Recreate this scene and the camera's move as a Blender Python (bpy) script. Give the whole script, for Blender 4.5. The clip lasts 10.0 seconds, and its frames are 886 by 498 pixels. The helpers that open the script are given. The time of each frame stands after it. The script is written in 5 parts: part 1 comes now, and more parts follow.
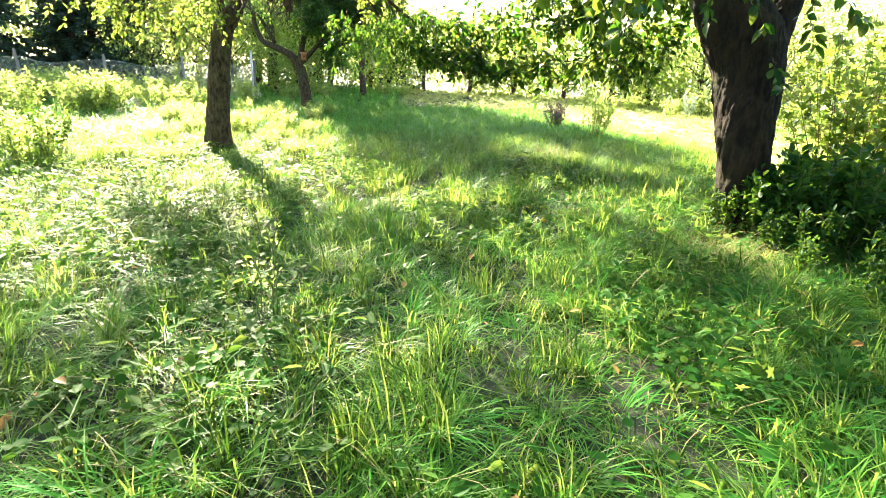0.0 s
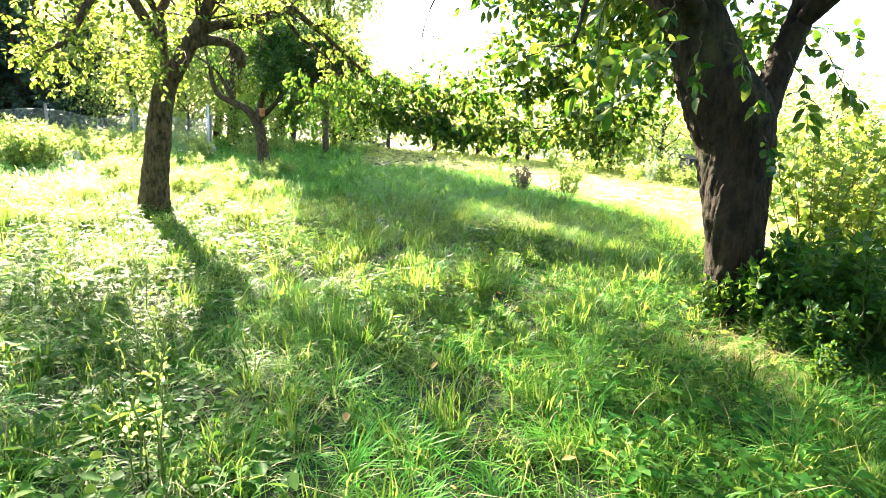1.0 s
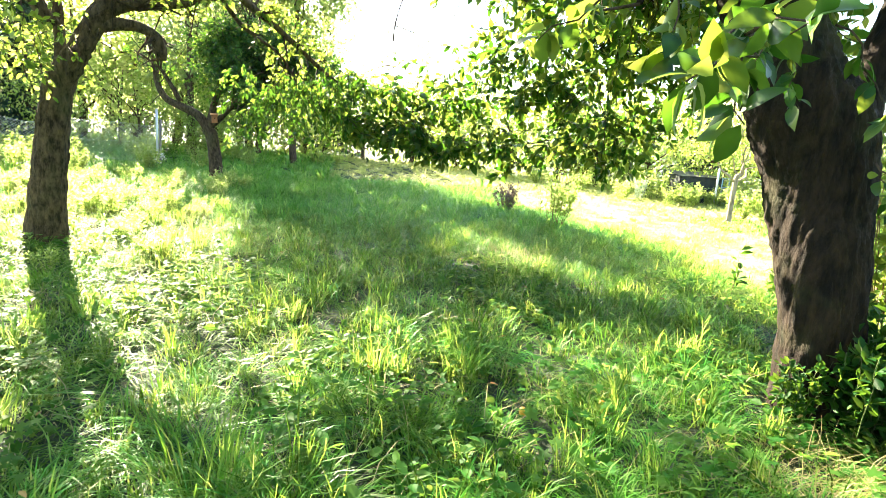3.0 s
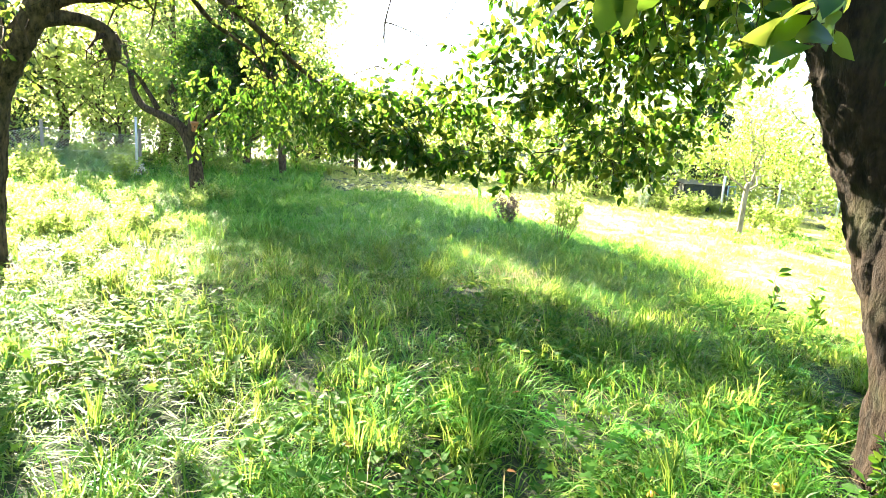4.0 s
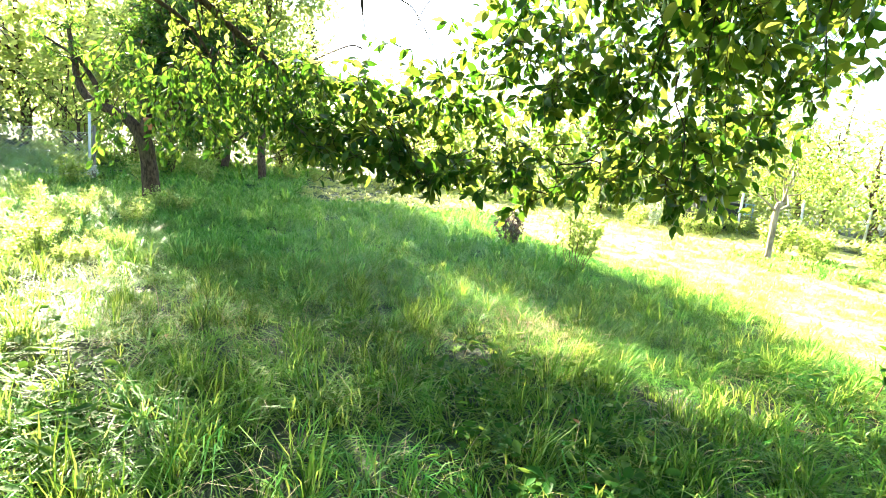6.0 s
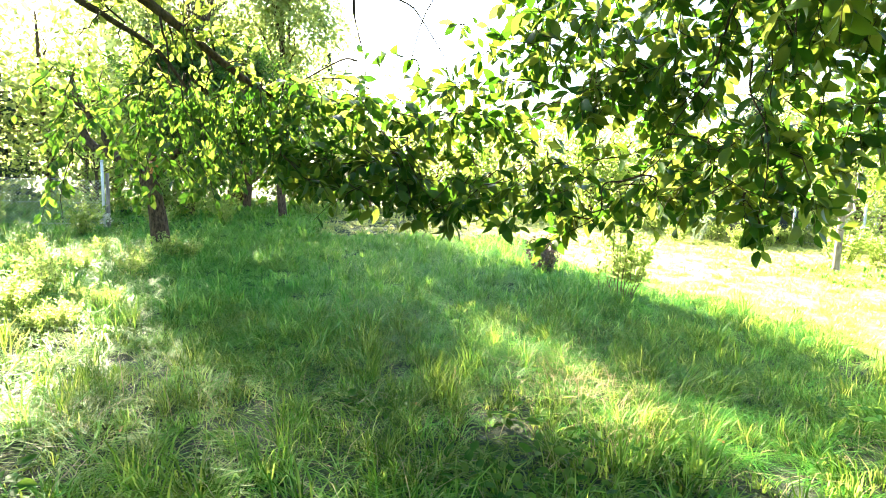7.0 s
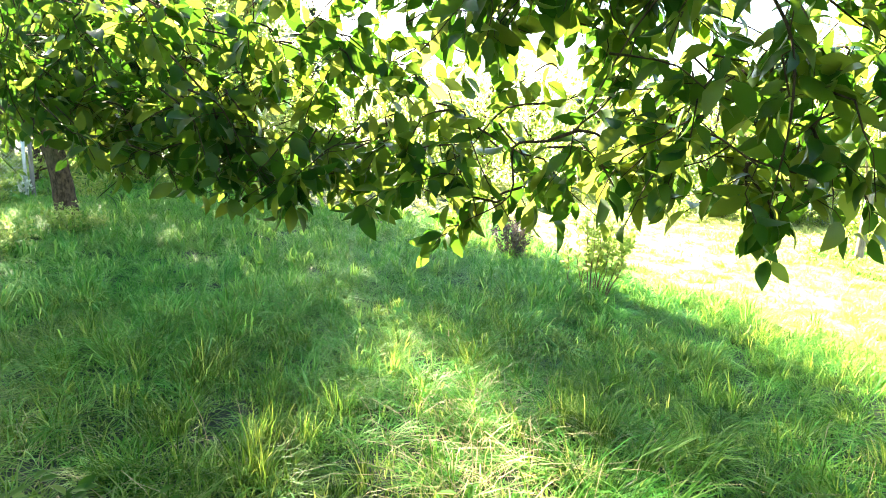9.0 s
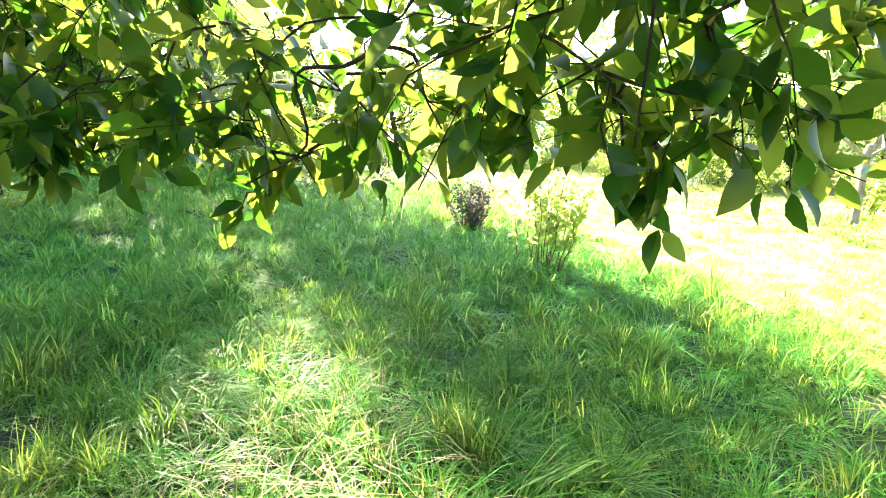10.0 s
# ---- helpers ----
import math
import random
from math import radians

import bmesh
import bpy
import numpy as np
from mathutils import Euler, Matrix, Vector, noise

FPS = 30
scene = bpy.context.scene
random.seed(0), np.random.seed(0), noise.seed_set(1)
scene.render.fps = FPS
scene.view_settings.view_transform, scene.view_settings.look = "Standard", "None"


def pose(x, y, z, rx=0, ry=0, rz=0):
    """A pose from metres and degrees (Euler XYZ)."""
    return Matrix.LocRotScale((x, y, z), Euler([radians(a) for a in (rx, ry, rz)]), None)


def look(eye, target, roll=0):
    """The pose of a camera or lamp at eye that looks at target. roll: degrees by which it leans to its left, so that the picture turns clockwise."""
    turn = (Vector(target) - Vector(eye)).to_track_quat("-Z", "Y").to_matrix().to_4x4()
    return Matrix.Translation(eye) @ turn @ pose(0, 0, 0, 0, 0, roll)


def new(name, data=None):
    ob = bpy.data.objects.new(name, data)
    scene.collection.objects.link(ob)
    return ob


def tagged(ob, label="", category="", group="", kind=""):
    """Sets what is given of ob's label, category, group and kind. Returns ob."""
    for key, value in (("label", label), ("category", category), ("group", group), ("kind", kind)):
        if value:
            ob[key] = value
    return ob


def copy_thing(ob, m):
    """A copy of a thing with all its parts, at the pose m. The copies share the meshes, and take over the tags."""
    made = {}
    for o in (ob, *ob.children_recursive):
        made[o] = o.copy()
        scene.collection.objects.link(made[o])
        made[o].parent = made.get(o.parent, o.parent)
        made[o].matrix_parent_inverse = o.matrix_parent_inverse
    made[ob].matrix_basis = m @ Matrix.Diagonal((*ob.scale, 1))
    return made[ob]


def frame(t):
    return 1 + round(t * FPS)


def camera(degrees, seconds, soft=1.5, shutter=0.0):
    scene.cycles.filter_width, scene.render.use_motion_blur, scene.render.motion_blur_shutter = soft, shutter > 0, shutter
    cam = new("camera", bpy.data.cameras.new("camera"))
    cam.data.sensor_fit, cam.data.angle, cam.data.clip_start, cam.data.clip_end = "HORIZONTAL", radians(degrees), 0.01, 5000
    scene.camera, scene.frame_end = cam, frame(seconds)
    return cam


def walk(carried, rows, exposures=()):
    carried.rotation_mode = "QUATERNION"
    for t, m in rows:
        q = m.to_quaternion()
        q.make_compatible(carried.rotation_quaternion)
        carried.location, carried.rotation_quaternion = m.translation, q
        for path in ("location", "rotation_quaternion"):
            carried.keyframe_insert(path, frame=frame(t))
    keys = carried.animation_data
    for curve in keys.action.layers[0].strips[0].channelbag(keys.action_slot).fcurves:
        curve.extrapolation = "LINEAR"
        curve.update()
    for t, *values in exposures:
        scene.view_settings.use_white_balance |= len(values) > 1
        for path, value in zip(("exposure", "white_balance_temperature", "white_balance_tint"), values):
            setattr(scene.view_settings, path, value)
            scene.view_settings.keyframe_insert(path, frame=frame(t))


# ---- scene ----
cam = camera(78.4, 10.0, soft=0.65)
METRES, EYE, TILT, LEAN, TURN = 8.333, 1.4, 0.0, 0.0, -3.8
ROWS = [
    (0.0, 0.0, 0.0, 0.0, 0.38, -18.97, -1.09),
    (0.5, 0.0029, 0.0476, 0.0037, -0.44, -14.32, -1.87),
    (1.0, 0.0033, 0.0936, 0.0098, -3.12, -13.19, -2.86),
    (1.5, 0.0118, 0.1402, 0.0118, -2.41, -11.22, -1.39),
    (2.0, 0.014, 0.1859, 0.0075, -3.25, -11.53, -3.3),
    (2.5, 0.0155, 0.2316, 0.0111, -5.36, -12.19, -4.41),
    (4.0, 0.0245, 0.3739, 0.0131, -5.86, -11.22, -3.58),
    (4.5, 0.0303, 0.4193, 0.0119, -3.91, -9.44, -3.82),
    (5.0, 0.0351, 0.4704, 0.0104, -6.68, -10.19, -4.35),
    (6.5, 0.0519, 0.6224, 0.0094, -6.45, -9.54, -4.26),
    (7.0, 0.0653, 0.672, 0.0097, -3.58, -7.88, -1.2),
    (7.5, 0.0805, 0.7159, 0.006, -4.47, -7.57, -3.06),
    (8.0, 0.1101, 0.7535, 0.0071, -6.08, -8.67, -4.21),
    (8.5, 0.145, 0.7931, 0.0086, -4.3, -9.79, -2.43),
    (9.0, 0.1774, 0.8397, 0.0043, -2.57, -11.08, -1.93),
    (9.5, 0.2234, 0.8792, -0.0031, -3.33, -12.36, -2.46),
    (10.0, 0.2678, 0.9131, -0.0101, -2.32, -13.72, -0.66),
]
keys = [(t, pose(0, 0, EYE, TILT, LEAN, TURN) @ pose(METRES * x, METRES * y, METRES * z, 90 + pitch, roll, yaw)) for t, x, y, z, yaw, pitch, roll in ROWS]
keys += [(2.7, look((0.285, 2.079, 1.505), (0.594, 3.879, 1.120), 3.9)), (3.8, look((0.343, 2.912, 1.481), (0.685, 4.702, 1.078), 4.3)),
         (5.2, look((0.573, 4.028, 1.461), (0.956, 5.821, 1.106), 5.1)), (6.3, look((0.739, 4.972, 1.490), (1.083, 6.778, 1.169), 4.9))]
walk(cam, sorted(keys, key=lambda k: k[0]), exposures=((0.0, 4.05), (0.5, 4.2), (1.5, 4.28), (3.0, 4.34), (4.5, 4.34), (7.0, 4.38), (8.0, 4.42), (10.0, 4.59)))

# ---- light ----
SUN_AZ, SUN_EL = 24.0, 30.0            # degrees to the left of +y, degrees above the horizon
SUN_TO = Vector((-math.sin(radians(SUN_AZ)) * math.cos(radians(SUN_EL)),
                 math.cos(radians(SUN_AZ)) * math.cos(radians(SUN_EL)), math.sin(radians(SUN_EL))))
sun_data = bpy.data.lights.new("sun", "SUN")
sun_data.energy, sun_data.angle, sun_data.color = 3.9, radians(0.6), (1.0, 0.87, 0.63)
sun = new("sun", sun_data)
sun.rotation_euler = SUN_TO.to_track_quat("Z", "Y").to_euler()
world = bpy.data.worlds.new("sky")
scene.world = world
world.use_nodes = True
wn = world.node_tree.nodes
sky = wn.new("ShaderNodeTexSky")
sky.sky_type, sky.sun_disc = "NISHITA", False
sky.sun_elevation, sky.sun_rotation = radians(SUN_EL), radians(-SUN_AZ)
wn["Background"].inputs["Strength"].default_value = 0.051
world.node_tree.links.new(sky.outputs[0], wn["Background"].inputs["Color"])



# ---- materials ----
def nodes_of(name):
    m = bpy.data.materials.new(name)
    m.use_nodes = True
    nt = m.node_tree
    return m, nt, nt.nodes["Principled BSDF"], nt.nodes["Material Output"]


def ramp(nt, fac, stops):
    r = nt.nodes.new("ShaderNodeValToRGB")
    while len(r.color_ramp.elements) < len(stops):
        r.color_ramp.elements.new(0.5)
    for e, (p, c) in zip(r.color_ramp.elements, stops):
        e.position, e.color = p, (*c, 1)
    nt.links.new(fac, r.inputs[0])
    return r.outputs[0]


def noise_tex(nt, scale, detail=4, rough=0.6, stretch=None, coord="Object"):
    tc = nt.nodes.new("ShaderNodeTexCoord")
    n = nt.nodes.new("ShaderNodeTexNoise")
    n.inputs["Scale"].default_value, n.inputs["Detail"].default_value = scale, detail
    n.inputs["Roughness"].default_value = rough
    src = tc.outputs[coord]
    if stretch:
        mp = nt.nodes.new("ShaderNodeMapping")
        mp.inputs["Scale"].default_value = stretch
        nt.links.new(src, mp.inputs[0])
        src = mp.outputs[0]
    nt.links.new(src, n.inputs["Vector"])
    return n.outputs[0]


def mix_col(nt, fac, a, b, mode="MIX"):
    m = nt.nodes.new("ShaderNodeMix")
    m.data_type, m.blend_type = "RGBA", mode
    for sock, v in ((m.inputs[0], fac), (m.inputs[6], a), (m.inputs[7], b)):
        if isinstance(v, (int, float)):
            sock.default_value = v
        elif isinstance(v, tuple):
            sock.default_value = (*v, 1)
        else:
            nt.links.new(v, sock)
    return m.outputs[2]


def foliage_mat(name, cols, trans, rough=0.45, share=0.5, patch=None, spec=0.4):
    """Thin green tissue: cols are three tones picked leaf by leaf, trans the colour of light that comes through it."""
    m, nt, bsdf, out = nodes_of(name)
    geo = nt.nodes.new("ShaderNodeNewGeometry")
    info = nt.nodes.new("ShaderNodeObjectInfo")
    add = nt.nodes.new("ShaderNodeMath")
    add.operation = "ADD"
    nt.links.new(geo.outputs["Random Per Island"], add.inputs[0])
    nt.links.new(info.outputs["Random"], add.inputs[1])
    fr = nt.nodes.new("ShaderNodeMath")
    fr.operation = "FRACT"
    nt.links.new(add.outputs[0], fr.inputs[0])
    n = len(cols)
    base = ramp(nt, fr.outputs[0], [(p, c) for p, c in zip(np.linspace(0.05, 0.95, n), cols)])
    tcol = ramp(nt, fr.outputs[0], [(p, c) for p, c in zip(np.linspace(0.05, 0.95, len(trans)), trans)])
    fine = noise_tex(nt, 60.0, 3)
    base = mix_col(nt, 0.35, base, ramp(nt, fine, [(0.3, (0.45, 0.5, 0.4)), (0.7, (1.25, 1.2, 1.1))]), "MULTIPLY")
    if patch:
        big = noise_tex(nt, patch[0], 3, 0.55, coord="Object")
        base = mix_col(nt, ramp(nt, big, [(0.42, (0, 0, 0)), (0.66, (patch[2],) * 3)]), base, patch[1])
        tcol = mix_col(nt, ramp(nt, big, [(0.42, (0, 0, 0)), (0.66, (patch[2],) * 3)]), tcol, tuple(2.0 * v for v in patch[1]))
    nt.links.new(base, bsdf.inputs["Base Color"])
    bsdf.inputs["Roughness"].default_value = rough
    bsdf.inputs["Specular IOR Level"].default_value = spec
    tr = nt.nodes.new("ShaderNodeBsdfTranslucent")
    nt.links.new(tcol, tr.inputs["Color"])
    mx = nt.nodes.new("ShaderNodeMixShader")
    mx.inputs[0].default_value = share
    nt.links.new(bsdf.outputs[0], mx.inputs[1])
    nt.links.new(tr.outputs[0], mx.inputs[2])
    nt.links.new(mx.outputs[0], out.inputs["Surface"])
    return m


def bark_mat(name, dark, light, scale=9.0, moss=0.0, stretch=(1, 1, 0.22), depth=0.03):
    m, nt, bsdf, out = nodes_of(name)
    ridges = noise_tex(nt, scale, 8, 0.68, stretch)
    spots = noise_tex(nt, 2.3, 4, 0.6)
    col = ramp(nt, ridges, [(0.36, dark), (0.52, tuple(0.5 * (a + b) for a, b in zip(dark, light))), (0.7, light)])
    if moss:
        col = mix_col(nt, ramp(nt, spots, [(0.5, (0, 0, 0)), (0.68, (moss,) * 3)]), col, (0.07, 0.085, 0.03))
    nt.links.new(col, bsdf.inputs["Base Color"])
    bsdf.inputs["Roughness"].default_value = 0.9
    bsdf.inputs["Specular IOR Level"].default_value = 0.2
    b = nt.nodes.new("ShaderNodeBump")
    b.inputs["Strength"].default_value, b.inputs["Distance"].default_value = 0.9, depth
    nt.links.new(ridges, b.inputs["Height"])
    nt.links.new(b.outputs[0], bsdf.inputs["Normal"])
    return m


def plain_mat(name, a, b, scale=8.0, rough=0.7, metal=0.0, bump=0.2):
    m, nt, bsdf, out = nodes_of(name)
    n = noise_tex(nt, scale, 6, 0.65)
    nt.links.new(ramp(nt, n, [(0.35, a), (0.68, b)]), bsdf.inputs["Base Color"])
    bsdf.inputs["Roughness"].default_value, bsdf.inputs["Metallic"].default_value = rough, metal
    bp = nt.nodes.new("ShaderNodeBump")
    bp.inputs["Strength"].default_value, bp.inputs["Distance"].default_value = bump, 0.01
    nt.links.new(n, bp.inputs["Height"])
    nt.links.new(bp.outputs[0], bsdf.inputs["Normal"])
    return m


M_GRASS = foliage_mat("grass blades", [(0.004, 0.016, 0.003), (0.011, 0.045, 0.007), (0.024, 0.09, 0.014), (0.048, 0.15, 0.024), (0.08, 0.2, 0.04), (0.14, 0.25, 0.075)],
                      [(0.13, 0.26, 0.025), (0.22, 0.35, 0.04), (0.33, 0.43, 0.06), (0.44, 0.5, 0.09), (0.53, 0.55, 0.13)], rough=0.36, share=0.42, patch=(0.9, (0.035, 0.15, 0.015), 0.4), spec=0.04)
M_GRASS_YELLOW = foliage_mat("yellow green grass blades", [(0.025, 0.15, 0.014), (0.05, 0.19, 0.02), (0.09, 0.21, 0.03)],
                             [(0.27, 0.43, 0.06), (0.36, 0.5, 0.09), (0.46, 0.55, 0.14)], rough=0.4, share=0.42, spec=0.05)
M_GRASS_PALE = foliage_mat("pale bent grass blades", [(0.022, 0.17, 0.026), (0.045, 0.23, 0.035), (0.12, 0.28, 0.06)],
                           [(0.24, 0.39, 0.05), (0.35, 0.47, 0.08), (0.48, 0.54, 0.12)], rough=0.34, share=0.4, spec=0.06)
# lighter copy of the grass, its colour raised to brighten the shaded sward
M_GRASS_LIFTED = foliage_mat("lifted green for shaded grass", [(0.008, 0.05, 0.008), (0.02, 0.13, 0.018), (0.036, 0.22, 0.03), (0.055, 0.27, 0.045), (0.09, 0.33, 0.065), (0.16, 0.37, 0.1)],
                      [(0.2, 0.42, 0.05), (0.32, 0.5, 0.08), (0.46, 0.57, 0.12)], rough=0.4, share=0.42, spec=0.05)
# pale grass for the sunny strip: the sun's brightness is in its colour
M_SUNLIT = foliage_mat("painted sunlight grass", [(0.18, 0.24, 0.06), (0.28, 0.32, 0.09), (0.38, 0.37, 0.13)], [(0.4, 0.5, 0.13), (0.5, 0.56, 0.17), (0.6, 0.6, 0.22)], rough=0.5, share=0.5, spec=0.2)
M_STRAW = foliage_mat("dry straw", [(0.28, 0.22, 0.10), (0.36, 0.3, 0.15)], [(0.3, 0.24, 0.1), (0.35, 0.3, 0.15)], rough=0.6, share=0.3)
M_WEED = foliage_mat("meadow weed leaves", [(0.01, 0.055, 0.009), (0.02, 0.085, 0.013), (0.05, 0.12, 0.025)],
                     [(0.12, 0.26, 0.03), (0.2, 0.35, 0.05), (0.34, 0.45, 0.08)], rough=0.5, share=0.42, spec=0.05)
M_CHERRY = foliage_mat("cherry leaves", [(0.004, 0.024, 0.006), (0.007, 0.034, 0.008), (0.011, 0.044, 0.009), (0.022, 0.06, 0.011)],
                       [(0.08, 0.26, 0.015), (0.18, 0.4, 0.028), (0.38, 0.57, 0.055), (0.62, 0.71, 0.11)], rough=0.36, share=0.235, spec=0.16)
M_APPLE = foliage_mat("apple leaves", [(0.02, 0.07, 0.012), (0.035, 0.095, 0.016), (0.075, 0.13, 0.024)],
                      [(0.16, 0.26, 0.025), (0.3, 0.4, 0.05), (0.52, 0.58, 0.12)], rough=0.5, share=0.42, spec=0.15)
M_BUSH = foliage_mat("bush leaves", [(0.045, 0.11, 0.016), (0.075, 0.145, 0.024), (0.12, 0.18, 0.04)],
                     [(0.36, 0.52, 0.09), (0.5, 0.62, 0.16), (0.64, 0.7, 0.26)], rough=0.55, share=0.58, spec=0.12)
M_WOOD = foliage_mat("woodland leaves", [(0.075, 0.13, 0.032), (0.11, 0.165, 0.045), (0.16, 0.2, 0.065)],
                     [(0.52, 0.64, 0.2), (0.64, 0.72, 0.28), (0.74, 0.78, 0.4)], rough=0.55, share=0.66, spec=0.15)
M_TALL = foliage_mat("tall tree leaves", [(0.06, 0.115, 0.028), (0.09, 0.15, 0.04), (0.13, 0.18, 0.055)],
                     [(0.38, 0.5, 0.13), (0.5, 0.6, 0.2), (0.62, 0.68, 0.3)], rough=0.55, share=0.42, spec=0.15)
M_NETTLE = foliage_mat("nettle leaves", [(0.005, 0.035, 0.006), (0.01, 0.055, 0.009), (0.02, 0.08, 0.014)],
                       [(0.07, 0.16, 0.015), (0.13, 0.25, 0.022), (0.24, 0.36, 0.045)], rough=0.5, share=0.32, spec=0.12)
# darker copy of the apple leaves, with shade put into the leaf colour
M_APPLE_SHADED = foliage_mat("shaded apple leaves", [(0.014, 0.045, 0.01), (0.024, 0.065, 0.013), (0.045, 0.09, 0.02)],
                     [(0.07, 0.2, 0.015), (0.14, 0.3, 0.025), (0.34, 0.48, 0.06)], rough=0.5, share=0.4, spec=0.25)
M_NEEDLE = foliage_mat("conifer needles", [(0.015, 0.04, 0.018), (0.025, 0.055, 0.025), (0.04, 0.07, 0.035)],
                       [(0.03, 0.08, 0.03), (0.05, 0.11, 0.04)], rough=0.55, share=0.2)
M_SILVER = foliage_mat("silvery leaves", [(0.2, 0.26, 0.19), (0.28, 0.33, 0.26)], [(0.3, 0.4, 0.25), (0.4, 0.48, 0.33)], rough=0.6, share=0.35)
M_PURPLE = foliage_mat("purple brown leaves", [(0.035, 0.028, 0.03), (0.07, 0.056, 0.058), (0.11, 0.09, 0.085)],
                       [(0.1, 0.07, 0.07), (0.16, 0.12, 0.11)], rough=0.5, share=0.3)
M_DEAD = foliage_mat("fallen leaves", [(0.30, 0.13, 0.03), (0.2, 0.1, 0.04), (0.4, 0.25, 0.06)], [(0.4, 0.2, 0.04), (0.5, 0.3, 0.08)], rough=0.6, share=0.3)
M_PETAL = foliage_mat("pale flower heads", [(0.55, 0.55, 0.45), (0.7, 0.7, 0.62)], [(0.5, 0.5, 0.4), (0.6, 0.6, 0.5)], rough=0.6, share=0.3)
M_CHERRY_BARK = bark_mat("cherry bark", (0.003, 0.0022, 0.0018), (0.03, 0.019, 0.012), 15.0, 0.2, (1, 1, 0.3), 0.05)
M_APPLE_BARK = bark_mat("apple bark", (0.018, 0.011, 0.006), (0.15, 0.1, 0.06), 24.0, 0.25, (1, 1, 0.42), 0.05)
M_TWIG = bark_mat("twig bark", (0.025, 0.017, 0.012), (0.08, 0.055, 0.04), 30.0)
M_STEM = plain_mat("green stems", (0.05, 0.08, 0.02), (0.1, 0.12, 0.035), 30.0, 0.6)
M_CANE = plain_mat("reddish canes", (0.09, 0.045, 0.025), (0.16, 0.09, 0.045), 30.0, 0.6)
M_GREY_BARK = bark_mat("pale grey bark", (0.12, 0.1, 0.085), (0.34, 0.3, 0.26), 10.0, 0.15)
M_POSTWOOD = bark_mat("weathered wood", (0.13, 0.11, 0.09), (0.33, 0.29, 0.24), 14.0, 0.1, (1, 1, 0.06), 0.01)
M_STEEL = plain_mat("galvanised steel", (0.38, 0.4, 0.4), (0.55, 0.56, 0.55), 20.0, 0.45, 0.7, 0.05)
M_RUST = plain_mat("dull rusty wire", (0.07, 0.06, 0.05), (0.16, 0.14, 0.12), 20.0, 0.7, 0.3, 0.05)
M_BLUE = plain_mat("blue painted steel", (0.12, 0.25, 0.34), (0.2, 0.35, 0.42), 12.0, 0.5, 0.0, 0.1)
M_SHED = plain_mat("dark stained boards", (0.012, 0.016, 0.015), (0.03, 0.036, 0.032), 5.0, 0.7, 0.0, 0.4)
M_BOX = plain_mat("orange brown box wood", (0.32, 0.11, 0.04), (0.5, 0.2, 0.08), 20.0, 0.7)
M_SHEET = plain_mat("pale stone", (0.5, 0.48, 0.44), (0.75, 0.73, 0.68), 6.0, 0.8)
M_HOLE = plain_mat("painted hole shade", (0.01, 0.008, 0.006), (0.02, 0.015, 0.01), 9.0, 0.9)


def ground_mat():
    m, nt, bsdf, out = nodes_of("meadow soil and thatch")
    big = noise_tex(nt, 0.7, 4, 0.6)
    fine = noise_tex(nt, 24.0, 8, 0.7)
    thatch = ramp(nt, fine, [(0.3, (0.006, 0.01, 0.003)), (0.5, (0.014, 0.028, 0.007)), (0.66, (0.028, 0.04, 0.012)), (0.82, (0.07, 0.065, 0.025))])
    col = mix_col(nt, ramp(nt, big, [(0.4, (0, 0, 0)), (0.7, (0.6, 0.6, 0.6))]), thatch, (0.02, 0.05, 0.01))
    nt.links.new(col, bsdf.inputs["Base Color"])
    bsdf.inputs["Roughness"].default_value = 0.95
    b = nt.nodes.new("ShaderNodeBump")
    b.inputs["Strength"].default_value, b.inputs["Distance"].default_value = 1.0, 0.06
    nt.links.new(fine, b.inputs["Height"])
    nt.links.new(b.outputs[0], bsdf.inputs["Normal"])
    return m


M_GROUND = ground_mat()
M_SUNLIT_GROUND = plain_mat("painted sunlit ground", (0.16, 0.2, 0.04), (0.38, 0.37, 0.11), 14.0, 0.9, 0.0, 0.8)


# ---- mesh tools ----
def gz(x, y):
    """Height of the soil: it falls gently to the right and is uneven."""
    x, y = np.asarray(x, float), np.asarray(y, float)
    z = -0.06 - 0.03 * np.clip(x, -14, 16)
    z = z + 0.035 * np.sin(0.9 * x + 0.4 * y) * np.sin(0.55 * y - 0.3 * x + 1.0) + 0.015 * np.sin(2.3 * x - 1.1 * y)
    return z


def mesh_np(name, verts, faces, smooth=True):
    """A mesh from an (n, 3) array and a list of face arrays, each (m, k)."""
    me = bpy.data.meshes.new(name)
    verts = np.asarray(verts, np.float32)
    faces = [np.asarray(f, np.int32) for f in faces if len(f)]
    me.vertices.add(len(verts))
    me.vertices.foreach_set("co", verts.ravel())
    loops = np.concatenate([f.ravel() for f in faces])
    totals = np.concatenate([np.full(len(f), f.shape[1], np.int32) for f in faces])
    starts = np.concatenate([[0], np.cumsum(totals)[:-1]]).astype(np.int32)
    me.loops.add(len(loops))
    me.loops.foreach_set("vertex_index", loops)
    me.polygons.add(len(totals))
    me.polygons.foreach_set("loop_start", starts)
    me.polygons.foreach_set("use_smooth", np.full(len(totals), smooth))
    me.update(calc_edges=True)
    return me


def part_np(name, soup, material, parent=None, label="", kind=""):
    me = mesh_np(name, *soup)
    me.materials.append(material)
    ob = new(name, me)
    ob.parent = parent
    return tagged(ob, label=label, kind=kind)


def part(name, bm, material, parent=None, label=""):
    me = bpy.data.meshes.new(name)
    bm.to_mesh(me)
    bm.free()
    me.materials.append(material)
    ob = new(name, me)
    ob.parent = parent
    return tagged(ob, label=label)


